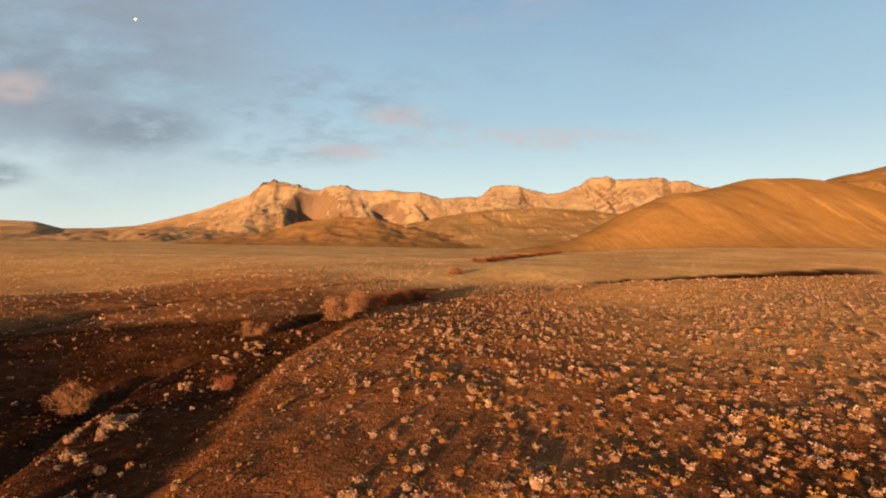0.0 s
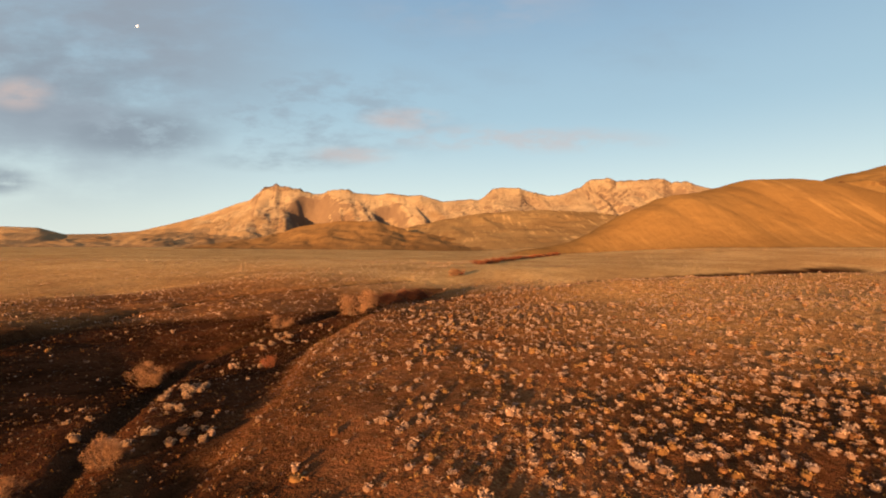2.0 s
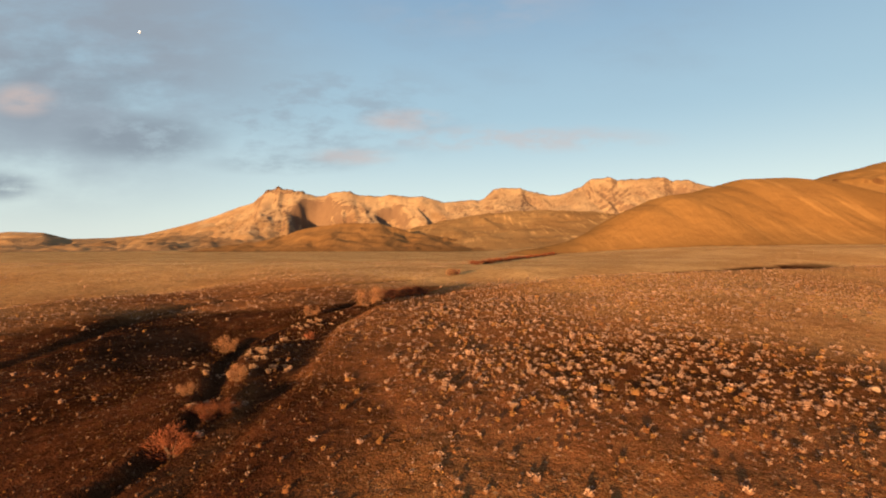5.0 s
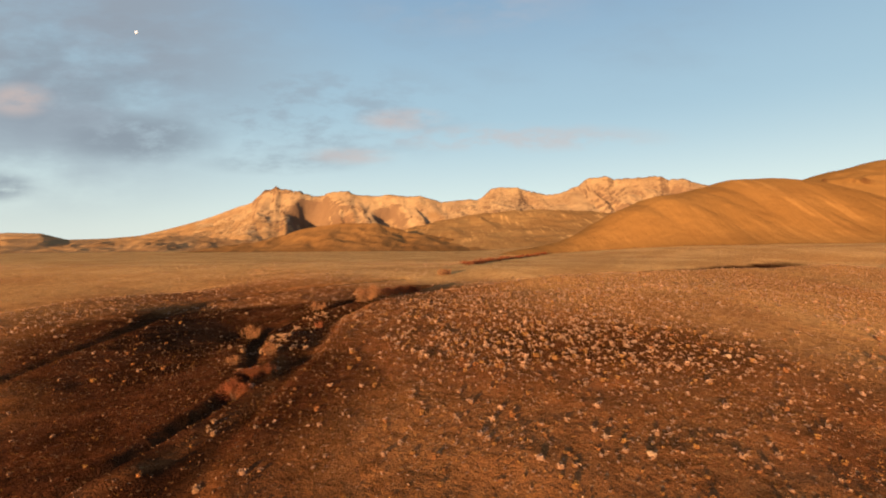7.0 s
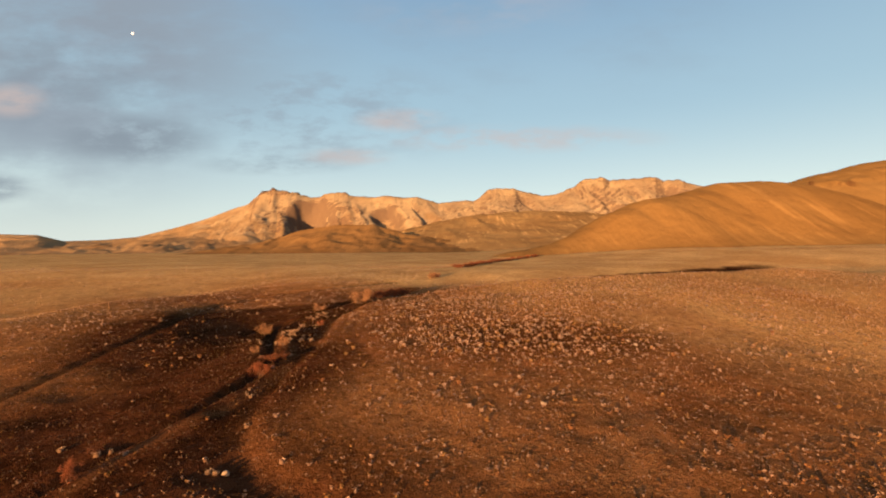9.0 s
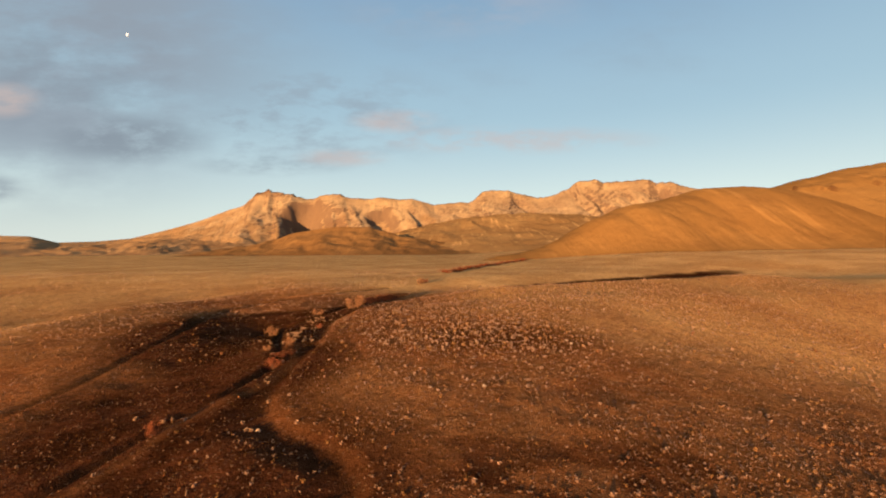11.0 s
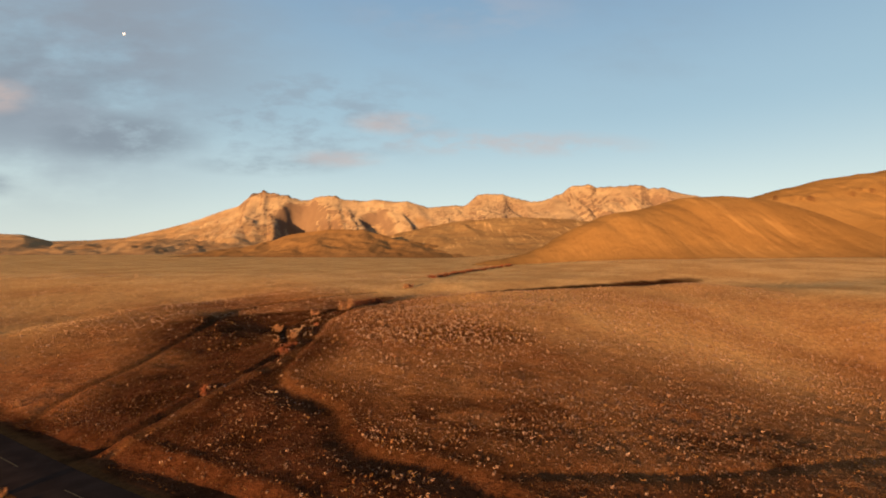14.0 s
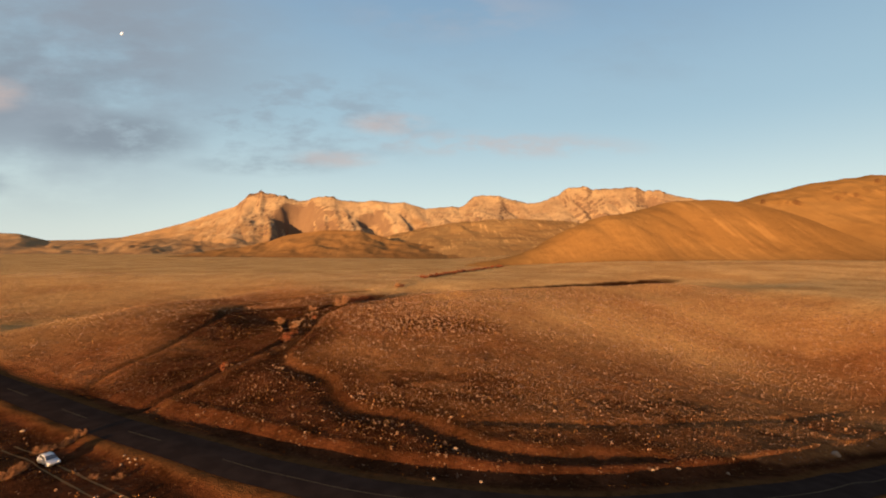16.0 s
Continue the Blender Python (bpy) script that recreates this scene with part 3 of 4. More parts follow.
# ---- building helpers ----
def part(name, bm, material, parent=None, label="", flat=False):
    """Links a bmesh as one mesh object under a thing or a part."""
    me = bpy.data.meshes.new(name)
    for face in bm.faces:
        face.smooth = not flat
    bm.to_mesh(me)
    bm.free()
    me.materials.append(material)
    ob = new(name, me)
    ob.parent = parent
    return tagged(ob, label)


def on_ground(x, y):
    return float(land(np.array([x]), np.array([y]))[0])


def plain_colour(name, colour, rough=0.8, metal=0.0, grain=0.0, scale=8.0):
    def look_of(k):
        place = k.add("ShaderNodeTexCoord").outputs["Object"]
        dark = tuple(c * (1 - grain) for c in colour)
        return k.mix(k.noise(place, scale, 5.0, 0.6), dark, colour), None
    m = principled(name, look_of, rough)
    m.node_tree.nodes["Principled BSDF"].inputs["Metallic"].default_value = metal
    return m


# ---- road ----
def asphalt_look(k):
    place = k.add("ShaderNodeNewGeometry").outputs["Position"]
    worn, grit = k.noise(place, 0.35, 5.0), k.noise(place, 14.0, 3.0, 0.7)
    base = k.mix(k.ramp(worn, 0.35, 0.7), (0.017, 0.0108, 0.0078), (0.027, 0.0175, 0.0128))
    return k.mix(k.math("MULTIPLY", grit, 0.4), base, (0.033, 0.023, 0.018)), grit


ASPHALT = principled("worn_asphalt", asphalt_look, 0.9, (0.3, 0.02))
PAINT = plain_colour("faded_road_paint", (0.12, 0.085, 0.045), 0.8, grain=0.5, scale=3.0)


def at_road(s):
    """The place on the middle of the road, s metres along it, and its way."""
    x, y = np.interp(s, ROAD_S, road_xy[:, 0]), np.interp(s, ROAD_S, road_xy[:, 1])
    dx = np.interp(s + 1, ROAD_S, road_xy[:, 0]) - np.interp(s - 1, ROAD_S, road_xy[:, 0])
    dy = np.interp(s + 1, ROAD_S, road_xy[:, 1]) - np.interp(s - 1, ROAD_S, road_xy[:, 1])
    far = np.hypot(dx, dy)
    return x, y, np.interp(s, ROAD_S, ROAD_Z), dx / far, dy / far


def ribbon(name, s, across, lift, material):
    """A strip along the road over the given offsets, which lies lift metres above the ground deck."""
    x, y, z, ux, uy = at_road(s)
    offs = np.array(across)
    co = np.stack([x[:, None] - uy[:, None] * offs, y[:, None] + ux[:, None] * offs,
                   z[:, None] + lift - 0.02 * np.abs(offs) * np.ones((len(s), 1))], -1).reshape(-1, 3)
    i = np.arange(len(co)).reshape(len(s), len(offs))
    quads = np.stack([i[:-1, :-1], i[1:, :-1], i[1:, 1:], i[:-1, 1:]], -1).reshape(-1, 4)
    return raw_mesh(name, co, quads, material)


road = new("road", ribbon("road", np.arange(2, ROAD_S[-1] - 2, 1.5), (-3.45, -3.35, -1.7, 0, 1.7, 3.35, 3.45), 0.09, ASPHALT))
tagged(road, "two-lane dark worn asphalt road on a low embankment", "road", kind="structure")
START = float(dist_line(np.array([-46.5]), np.array([-41.8]), ROAD)[2][0])
for k in range(-6, 2):
    a = START + 22.5 * k
    dash = new("road_marking", ribbon("road_marking", np.arange(a, a + 9.6, 1.5), (-0.07, 0.07), 0.097, PAINT))
    tagged(dash, "faded pale centre line dash on the asphalt", "road marking", kind="structure")
solid = new("road_marking", ribbon("road_marking", np.arange(START + 46, START + 250, 1.5), (-0.06, 0.06), 0.097, PAINT))
tagged(solid, "thin faded unbroken centre line on the asphalt bend", "road marking", kind="structure")

# ---- wheel tracks across the verge ----
DUST = plain_colour("pale_dust", (0.17, 0.095, 0.04), 0.95, grain=0.5, scale=1.5)
for line in ([(-42, -55.8), (-35, -59.2), (-30.0, -62.6), (-23.9, -66.4), (-17.7, -70.3), (-9, -75.5)], [(-41.3, -54.4), (-34.2, -57.8), (-28.7, -61.4), (-20.4, -66.4), (-13.5, -70.5), (-5, -75.5)]):
    way = np.array(bend(line, 16))
    step = np.gradient(way, axis=0)
    aside = np.stack([-step[:, 1], step[:, 0]], -1) / np.hypot(*step.T)[:, None]
    half = (0.13 + 0.06 * fbm(way[:, 0] / 2, way[:, 1] / 2, 3))[:, None]
    rims = np.stack([way - aside * half, way + aside * half], 1).reshape(-1, 2)
    i = np.arange(len(way) - 1) * 2
    worn = raw_mesh("wheel_track", np.column_stack([rims, land(rims[:, 0], rims[:, 1]) + 0.035]), np.stack([i, i + 2, i + 3, i + 1], -1), DUST)
    tagged(new("wheel_track", worn), "pale dusty wheel track worn into dark ground", "wheel track", kind="structure")

# ---- tussock grass ----
def tuft_look(k):
    layer = k.add("ShaderNodeAttribute")
    layer.attribute_name = "zones"
    tint = layer.outputs["Color"]
    island = k.add("ShaderNodeNewGeometry").outputs["Random Per Island"]
    return k.mix(k.math("MULTIPLY", island, 0.55), tint, k.mix(1.0, tint, (0.45, 0.38, 0.3), "MULTIPLY")), None


TUFT = principled("dry_tussock_grass", tuft_look, 0.95)
rng = np.random.default_rng(11)


def tuft_template(core, leaves, seed, leaf=0.15):
    """Corners and triangles of one tussock of about 1 m: a low core under a ragged cushion of short dry leaves."""
    r = np.random.default_rng(seed)
    co, tri = [], []
    for k in range(core):
        a = 2 * math.pi * k / core
        q = r.uniform(0.26, 0.4)
        co.append((q * math.cos(a), q * math.sin(a), 0.0))
    for k in range(core):
        a = 2 * math.pi * (k + 0.5) / core
        q = r.uniform(0.2, 0.36)
        co.append((q * math.cos(a), q * math.sin(a), r.uniform(0.22, 0.36)))
    if core:
        co.append((0, 0, r.uniform(0.34, 0.42)))
        for k in range(core):
            b = (k + 1) % core
            tri += [(k, b, core + k), (b, core + b, core + k), (core + k, core + b, 2 * core)]
    stems = len(co)
    lobes = [(r.uniform(0, 2 * math.pi), r.uniform(0.08, 0.36), r.uniform(0.2, 0.34), r.uniform(0.1, 0.19)) for _ in range(9)]
    for k in range(leaves):
        a, out, up, reach = lobes[k % 9]
        d = r.normal(size=3)
        d[2] = abs(d[2]) * 0.8 + 0.12
        d /= np.linalg.norm(d)
        c = np.array((out * math.cos(a), out * math.sin(a), up)) + d * reach * np.array((1.0, 1.0, 0.75)) * r.uniform(0.75, 1.0)
        c[2] = max(c[2], 0.05)
        u = np.cross(d, r.normal(size=3))
        u /= np.linalg.norm(u)
        v = d * r.uniform(0.3, 0.9) + np.cross(d, u) * r.uniform(-0.7, 0.7)
        n0, w = len(co), leaf * r.uniform(0.6, 1.3)
        co += [tuple(c - u * w * 0.5), tuple(c + u * w * 0.5), tuple(c + v * w)]
        tri.append((n0, n0 + 1, n0 + 2))
    return np.array(co), np.array(tri), stems


def painted(name, template, tint):
    """A single tussock with brown stems under heads of the tint."""
    co, tri, stems = template
    rows = np.where((np.arange(len(co)) >= stems)[:, None], np.array(tint), 0.5 * STEM + 0.3 * np.array(tint))
    return raw_mesh(name, co, tri, TUFT, np.column_stack([rows, np.ones(len(co))]))


def scatter_mesh(name, templates, x, y, size, tint, material, sink=0.04):
    """One mesh of many copies of the templates, turned and sized at random, that stand on the ground."""
    z = land(x, y)
    which, turn = rng.integers(0, len(templates), len(x)), rng.uniform(0, 2 * math.pi, len(x))
    cos, sin, squash = np.cos(turn), np.sin(turn), rng.uniform(0.75, 1.2, len(x))
    all_co, all_tri, all_tint, start = [], [], [], 0
    for n_t, (co, tri, stems) in enumerate(templates):
        pick = np.where(which == n_t)[0]
        if not len(pick):
            continue
        cx = (co[None, :, 0] * cos[pick, None] - co[None, :, 1] * sin[pick, None]) * size[pick, None] + x[pick, None]
        cy = (co[None, :, 0] * sin[pick, None] + co[None, :, 1] * cos[pick, None]) * size[pick, None] + y[pick, None]
        cz = co[None, :, 2] * size[pick, None] * squash[pick, None] + z[pick, None] - sink
        all_co.append(np.stack([cx, cy, cz], -1).reshape(-1, 3))
        all_tri.append((tri[None] + (np.arange(len(pick)) * len(co))[:, None, None] + start).reshape(-1, 3))
        head = (np.arange(len(co)) >= stems)[None, :, None]
        shade = np.where(head, tint[pick][:, None, :], 0.5 * STEM + 0.3 * tint[pick][:, None, :])
        all_tint.append(np.concatenate([shade.reshape(-1, 3), np.ones((len(pick) * len(co), 1))], -1))
        start += len(pick) * len(co)
    return raw_mesh(name, np.concatenate(all_co), np.concatenate(all_tri), material, np.concatenate(all_tint))


TINTS = np.array([(0.33, 0.205, 0.135), (0.27, 0.14, 0.045), (0.215, 0.095, 0.036), (0.28, 0.19, 0.14)])
STEM = np.array((0.085, 0.036, 0.016))


def tints(count, shares=(0.52, 0.19, 0.14, 0.15)):
    pick = rng.choice(4, count, p=shares)
    return TINTS[pick] * rng.uniform(0.7, 1.25, (count, 1))


def density(x, y):
    """How likely a tussock is at a place, from 0 to 1."""
    patch = smooth(-0.35, 0.45, fbm(x / 26 + 3, y / 26, 3)) * 0.75 + 0.25 * smooth(-0.2, 0.5, fbm(x / 7, y / 7, 2))
    db, _, _ = dist_line(x, y, BROOK)
    da, _, _ = dist_line(x, y, SIDE_ARM)
    dr, sr, _ = dist_line(x, y, ROAD)
    dt, _, _ = dist_line(x, y, TRACK)
    bx = np.interp(y, [p[1] for p in BROOK], [p[0] for p in BROOK])
    east = smooth(2, 30, x - bx)
    dense = np.exp(-(((x - 26) / 22) ** 2 + ((y - 17) / 13) ** 2) ** 2) + 0.8 * np.exp(-(((x - 125) / 30) ** 2 + ((y - 25) / 22) ** 2) ** 2) + 0.7 * np.exp(-(((x - 20) / 16) ** 2 + ((y + 40) / 7) ** 2) ** 2) + 0.8 * np.exp(-(((x - 72) / 48) ** 2 + ((y - 80) / 20) ** 2) ** 2)
    base = (0.12 + 0.88 * patch) * (0.3 + 0.7 * east) * (1 - 0.72 * np.exp(-(((x - 78) / 36) ** 2 + ((y - 26) / 24) ** 2) ** 2)) + 0.6 * dense
    base = base * np.where(x < bx, 0.5, 1.0) * (1 - 0.6 * np.exp(-(((x + 43) / 27) ** 2 + ((y - 38) / 28) ** 2) ** 1.6))
    base = base * (1 - 0.6 * smooth(-28, -22, x) * (1 - smooth(-4, 6, x)) * smooth(-8, 4, y) * (1 - smooth(45, 70, y)))
    base = base * (1 - 0.36 * smooth(-24, -16, y) * (1 - smooth(1, 9, y)))
    return base * np.where(sr < 0, 0.4, 1.0) * smooth(1.2, 3.0, db) * smooth(0.8, 2.2, da) * smooth(6.5, 12, dr) * smooth(1.0, 2.5, dt)


def place(count, x0, x1, y0, y1, hole=None):
    x, y = rng.uniform(x0, x1, count), rng.uniform(y0, y1, count)
    keep = rng.random(count) < density(x, y)
    if hole:
        keep &= ~((x > hole[0]) & (x < hole[1]) & (y > hole[2]) & (y < hole[3]))
    return x[keep], y[keep]


FULL = [tuft_template(6, 42, k, 0.14) for k in range(6)]
HALF = [tuft_template(4, 8, 20 + k, 0.26) for k in range(4)]
SPARE = [tuft_template(0, 7, 40 + k, 0.3) for k in range(3)]
x, y = place(52000, -62, 105, -66, 66)
size = np.clip(rng.lognormal(-0.98, 0.46, len(x)), 0.16, 1.05)
size = size * (1 - 0.25 * (1 - smooth(0, 9, y)))
tint, near = tints(len(x)), y > -18
tufts = new("tussock_grass", scatter_mesh("tussock_grass", FULL, x[near], y[near], size[near], tint[near], TUFT))
tagged(tufts, "dry cream and golden tussock grass dotted over the slope", "grass", kind="stuff")
x, y = place(28000, -62, 105, -66, -18)
size = np.clip(rng.lognormal(-1.2, 0.42, len(x)), 0.14, 0.8)
low_tufts = new("low_tussock_grass", scatter_mesh("low_tussock_grass", HALF, x, y, size, tints(len(x)) * rng.uniform(0.36, 1.08, (len(x), 1)), TUFT))
tagged(low_tufts, "low dry tussock grass above the road", "grass", kind="stuff")
x, y = place(80000, -120, 200, -75, 150, (-62, 105, -66, 66))
size = np.clip(rng.lognormal(-0.80, 0.36, len(x)), 0.22, 1.1)
far_tufts = new("distant_tussock_grass", scatter_mesh("distant_tussock_grass", HALF, x, y, size, tints(len(x)), TUFT))
tagged(far_tufts, "distant dry tussock grass on the plain", "grass", kind="stuff")
x, y = rng.uniform(-60, 100, 70000), rng.uniform(-66, 66, 70000)
keep = rng.random(len(x)) < 0.4 + 0.6 * smooth(-0.3, 0.3, fbm(x / 9, y / 9, 3))
dr = dist_line(x, y, ROAD)[0]
x, y = x[keep & (dr > 5.5)], y[keep & (dr > 5.5)]
# sprigs are darkened too on moist and shade-painted ground
damp_shade = land(x, y, True)[1]
sprigs = new("short_grass", scatter_mesh("short_grass", SPARE, x, y, rng.uniform(0.14, 0.36, len(x)), tints(len(x), (0.18, 0.34, 0.38, 0.10)) * (0.8 - 0.55 * damp_shade[:, None]), TUFT, 0.02))
tagged(sprigs, "short dry rusty grass between the tussocks", "grass", kind="stuff")
x, y = place(20000, -420, 520, 110, 430, (-190, 250, -75, 190))
x2, y2 = rng.uniform(-330, 30, 30000), rng.uniform(30, 300, 30000)
keep = (rng.random(len(x2)) < 0.25 + 0.75 * smooth(-0.2, 0.3, fbm(x2 / 30, y2 / 30, 3))) & (x2 < np.interp(y2, [p[1] for p in BROOK], [p[0] for p in BROOK]) - 8)
keep &= (np.hypot((x2 + 43) / 30, (y2 - 38) / 30) > 1) & (dist_line(x2, y2, ROAD)[0] > 8)
x, y = np.concatenate([x, x2[keep]]), np.concatenate([y, y2[keep]])
plain_grass = new("plain_grass", scatter_mesh("plain_grass", SPARE, x, y, rng.uniform(0.35, 0.85, len(x)), tints(len(x)), TUFT))
tagged(plain_grass, "sparse dry grass on the far plain", "grass", kind="stuff")

x, y = rng.uniform(-95, -8, 11500), rng.uniform(-50, 75, 11500)
keep = (rng.random(len(x)) < 0.3 + 0.5 * smooth(-0.2, 0.4, fbm(x / 12, y / 12, 3))) & (dist_line(x, y, ROAD)[0] > 7) & (dist_line(x, y, TRACK)[0] > 1.5)
x, y = x[keep], y[keep]
# tufts take on the same painted darkening as the ground below
damp_shade = land(x, y, True)[1]
small = new("small_tussock_grass", scatter_mesh("small_tussock_grass", HALF, x, y, rng.uniform(0.14, 0.34, len(x)), tints(len(x), (0.7, 0.14, 0.08, 0.08)) * (1 - 0.45 * damp_shade[:, None]), TUFT, 0.02))
tagged(small, "small pale grass tufts on the dark vale floor", "grass", kind="stuff")

# ---- shrubs along the brook ----
TWIG_TAN = plain_colour("tan_twigs", (0.25, 0.12, 0.055), 0.9, grain=0.5, scale=3.0)
TWIG_RED = plain_colour("red_twigs", (0.21, 0.068, 0.03), 0.9, grain=0.45, scale=3.0)
TWIG_DARK = plain_colour("dark_red_twigs", (0.13, 0.045, 0.02), 0.9, grain=0.5, scale=3.0)
BARK = plain_colour("shrub_bark", (0.13, 0.085, 0.055), 0.9, grain=0.4, scale=12.0)


def shrub(name, seed, twig_material, label, twigs=3400):
    """A bare shrub about 1 m high and wide: crooked stems from one foot and a ragged cloud of thin twigs."""
    r = random.Random(seed)
    root = new(name)
    tagged(root, label, "shrub", "bare shrubs along the brook")
    stems, fuzz = bmesh.new(), bmesh.new()
    tips = []
    for k in range(11):
        a, lean = 2 * math.pi * k / 11 + r.uniform(-0.3, 0.3), r.uniform(0.15, 1.1)
        p, d, w = Vector((0.03 * math.cos(a), 0.03 * math.sin(a), -0.06)), Vector((math.cos(a) * lean, math.sin(a) * lean, 1)).normalized(), 0.022
        ring = None
        for step in range(5):
            side = d.orthogonal().normalized()
            other = d.cross(side)
            now = [stems.verts.new(p + w * (math.cos(q) * side + math.sin(q) * other)) for q in (0, 2.1, 4.2)]
            if ring:
                for i in range(3):
                    stems.faces.new((ring[i], ring[(i + 1) % 3], now[(i + 1) % 3], now[i]))
            ring = now
            if step >= 1:
                tips.append(p.copy())
            p, w = p + d * r.uniform(0.13, 0.2), w * 0.72
            d = (d + Vector((r.uniform(-0.35, 0.35), r.uniform(-0.35, 0.35), r.uniform(-0.1, 0.25)))).normalized()
    bunches = [(tips[r.randrange(len(tips))] + Vector((r.gauss(0, 0.05), r.gauss(0, 0.05), r.gauss(0.02, 0.05))), r.uniform(0.1, 0.25)) for _ in range(90)]
    for k in range(twigs):
        centre, reach = bunches[min(int(r.random() ** 1.3 * 90), 89)]
        out = Vector((centre.x, centre.y, centre.z - 0.15)).normalized()
        d = (out + 0.95 * Vector((r.gauss(0, 1), r.gauss(0, 1), r.gauss(0, 1)))).normalized()
        a = centre + d * reach * r.random() ** 0.7
        b = a + (d + 0.6 * out + 0.5 * Vector((r.gauss(0, 1), r.gauss(0, 1), r.gauss(0.2, 1)))).normalized() * r.uniform(0.06, 0.17)
        if a.z < 0.02 or b.z < 0.02:
            continue
        w = (b - a).cross(Vector((r.gauss(0, 1), r.gauss(0, 1), r.gauss(0, 1)))).normalized() * r.uniform(0.003, 0.007)
        v = [fuzz.verts.new(q) for q in (a - w, a + w, b)]
        fuzz.faces.new(v)
    part("trunk", stems, BARK, root, "dark crooked stems")
    part("crown", fuzz, twig_material, root)
    return root


KINDS = [shrub("shrub", 1, TWIG_TAN, "bare tan shrub with a round fuzzy crown of twigs"), shrub("shrub", 2, TWIG_RED, "reddish bare willow shrub beside the brook"),
         shrub("shrub", 3, TWIG_DARK, "low dark-red tangled shrub on the brook bank"), shrub("shrub", 4, TWIG_RED, "rust-red ragged shrub beside the brook")]
used = set()


def plant(kind, x, y, wide, high, turn=0.0):
    m = pose(x, y, on_ground(x, y), 0, 0, turn)
    if kind not in used:
        used.add(kind)
        ob = KINDS[kind]
        ob.matrix_basis = m
    else:
        ob = copy_thing(KINDS[kind], m)
    ob.scale = (wide, wide, high)


r = random.Random(5)
for kind, x, y, wide, high in ((0, -30.5, 36.4, 3.0, 2.8), (0, -24.7, 57, 3.2, 2.2), (0, -15.6, 64.5, 4.8, 3.9), (0, -14.5, 74, 4.0, 4.2), (3, -12.6, 79, 4.4, 2.8), (1, -11.0, 84, 4.2, 2.8),
                               (3, -9.0, 88, 4.4, 3.2), (1, -7.4, 93, 4.6, 3.4), (1, -5.6, 98, 4.0, 2.5), (1, -18.7, 38.4, 1.6, 1.6), (3, -23.4, -23.0, 1.5, 2.2),
                               (3, -17.8, 3.0, 2.8, 2.5), (2, -18.3, 8.7, 1.6, 1.5), (2, -17.2, 8.0, 1.5, 1.0), (2, -16.1, 7.5, 1.7, 1.3), (3, -17.0, 6.4, 1.1, 0.8), (0, -18.9, 15.4, 2.0, 2.0), (0, -22.8, 13.6, 1.6, 1.4), (2, -19.8, 9.4, 1.6, 1.0),
                               (0, 2.4, 155, 4.4, 3.2), (1, 4.6, 158, 4.6, 2.9), (2, -25.6, -17.6, 1.3, 0.8)):
    plant(kind, x, y, wide, high, r.uniform(0, 360))
for k in range(30):
    t = k / 29
    x, y = np.interp(228 + 230 * t, [p[1] for p in BROOK], [p[0] for p in BROOK]), 228 + 230 * t
    plant((1, 3, 2)[k % 3], float(x) + r.uniform(-2.5, 2.5), y, r.uniform(4.5, 8.5), r.uniform(2.2, 3.8), r.uniform(0, 360))
for x, y, wide, high in ((-33.0, -52.4, 1.7, 1.5), (-33.4, -53.6, 1.6, 1.3), (-33.8, -54.8, 1.7, 1.2), (-34.6, -56.2, 1.6, 1.2), (-35.4, -57.0, 1.8, 1.3), (-32.9, -62.6, 1.7, 1.3), (-32.5, -64.2, 1.6, 1.3), (-32.6, -65.6, 1.7, 1.3),
                         (-17.5, -65.6, 1.3, 0.8), (-21.0, -65.5, 1.1, 0.7), (-58.5, -22.2, 1.7, 1.2), (-56.9, -23.4, 1.5, 1.1)):
    plant(0, x, y, wide, high, r.uniform(0, 360))

# pale plume grass in clumps by the brook, each clump of its own
PLUME = [painted("plume_grass", tuft_template(7, 170, 60 + k, 0.085), (0.29, 0.182, 0.108)) for k in range(3)]
for cx, cy, count, spread in ((-22.3, 31.6, 13, 1.9), (-21.6, 28.3, 8, 1.4), (-20.6, 24.6, 6, 1.2), (-23.4, 28.6, 3, 0.8), (-19.6, 19.0, 6, 1.8), (-17.5, 19.5, 4, 1.2), (-27.0, 24.0, 2, 0.8), (-24.3, 21.5, 4, 1.6),
                              (-17.9, 22.8, 2, 0.5), (-20.6, 39.0, 5, 1.0), (-23.2, 40.5, 3, 1.0), (-22.8, 48.5, 8, 2.2), (-22.2, 51.5, 6, 1.8), (-23.1, 46.7, 3, 1.0), (-15.9, 10.0, 3, 0.8), (-15.8, 20.8, 2, 0.5),
                              (-28.6, 24.2, 2, 0.6), (-19.5, 12.0, 5, 1.6), (-16.0, -5.1, 4, 1.2), (-12.0, -14.1, 2, 0.6), (-11.1, -22.8, 2, 0.5), (-24.2, -17.5, 4, 1.5), (-30.1, -16.0, 2, 0.5), (-24.9, 55.5, 5, 2.0)):
    for k in range(count):
        x, y = cx + r.gauss(0, spread / 2), cy + r.gauss(0, spread / 2)
        ob = new("plume_grass", PLUME[k % 3])
        q = r.uniform(0.5, 1.0)
        ob.matrix_basis = pose(x, y, on_ground(x, y) - 0.05, 0, 0, r.uniform(0, 360)) @ Matrix.Diagonal((q, q, q * r.uniform(0.9, 1.3), 1))
        tagged(ob, "pale cream clump of tall plume grass by the brook", "grass clump", "plume grass along the brook")
# tussocks on the near slope, singly
SINGLE = []
for k in range(6):
    SINGLE.append(painted("grass_tussock", tuft_template(7, 150, 80 + k, 0.085), TINTS[(0, 1, 0, 1, 2, 0)[k]]))
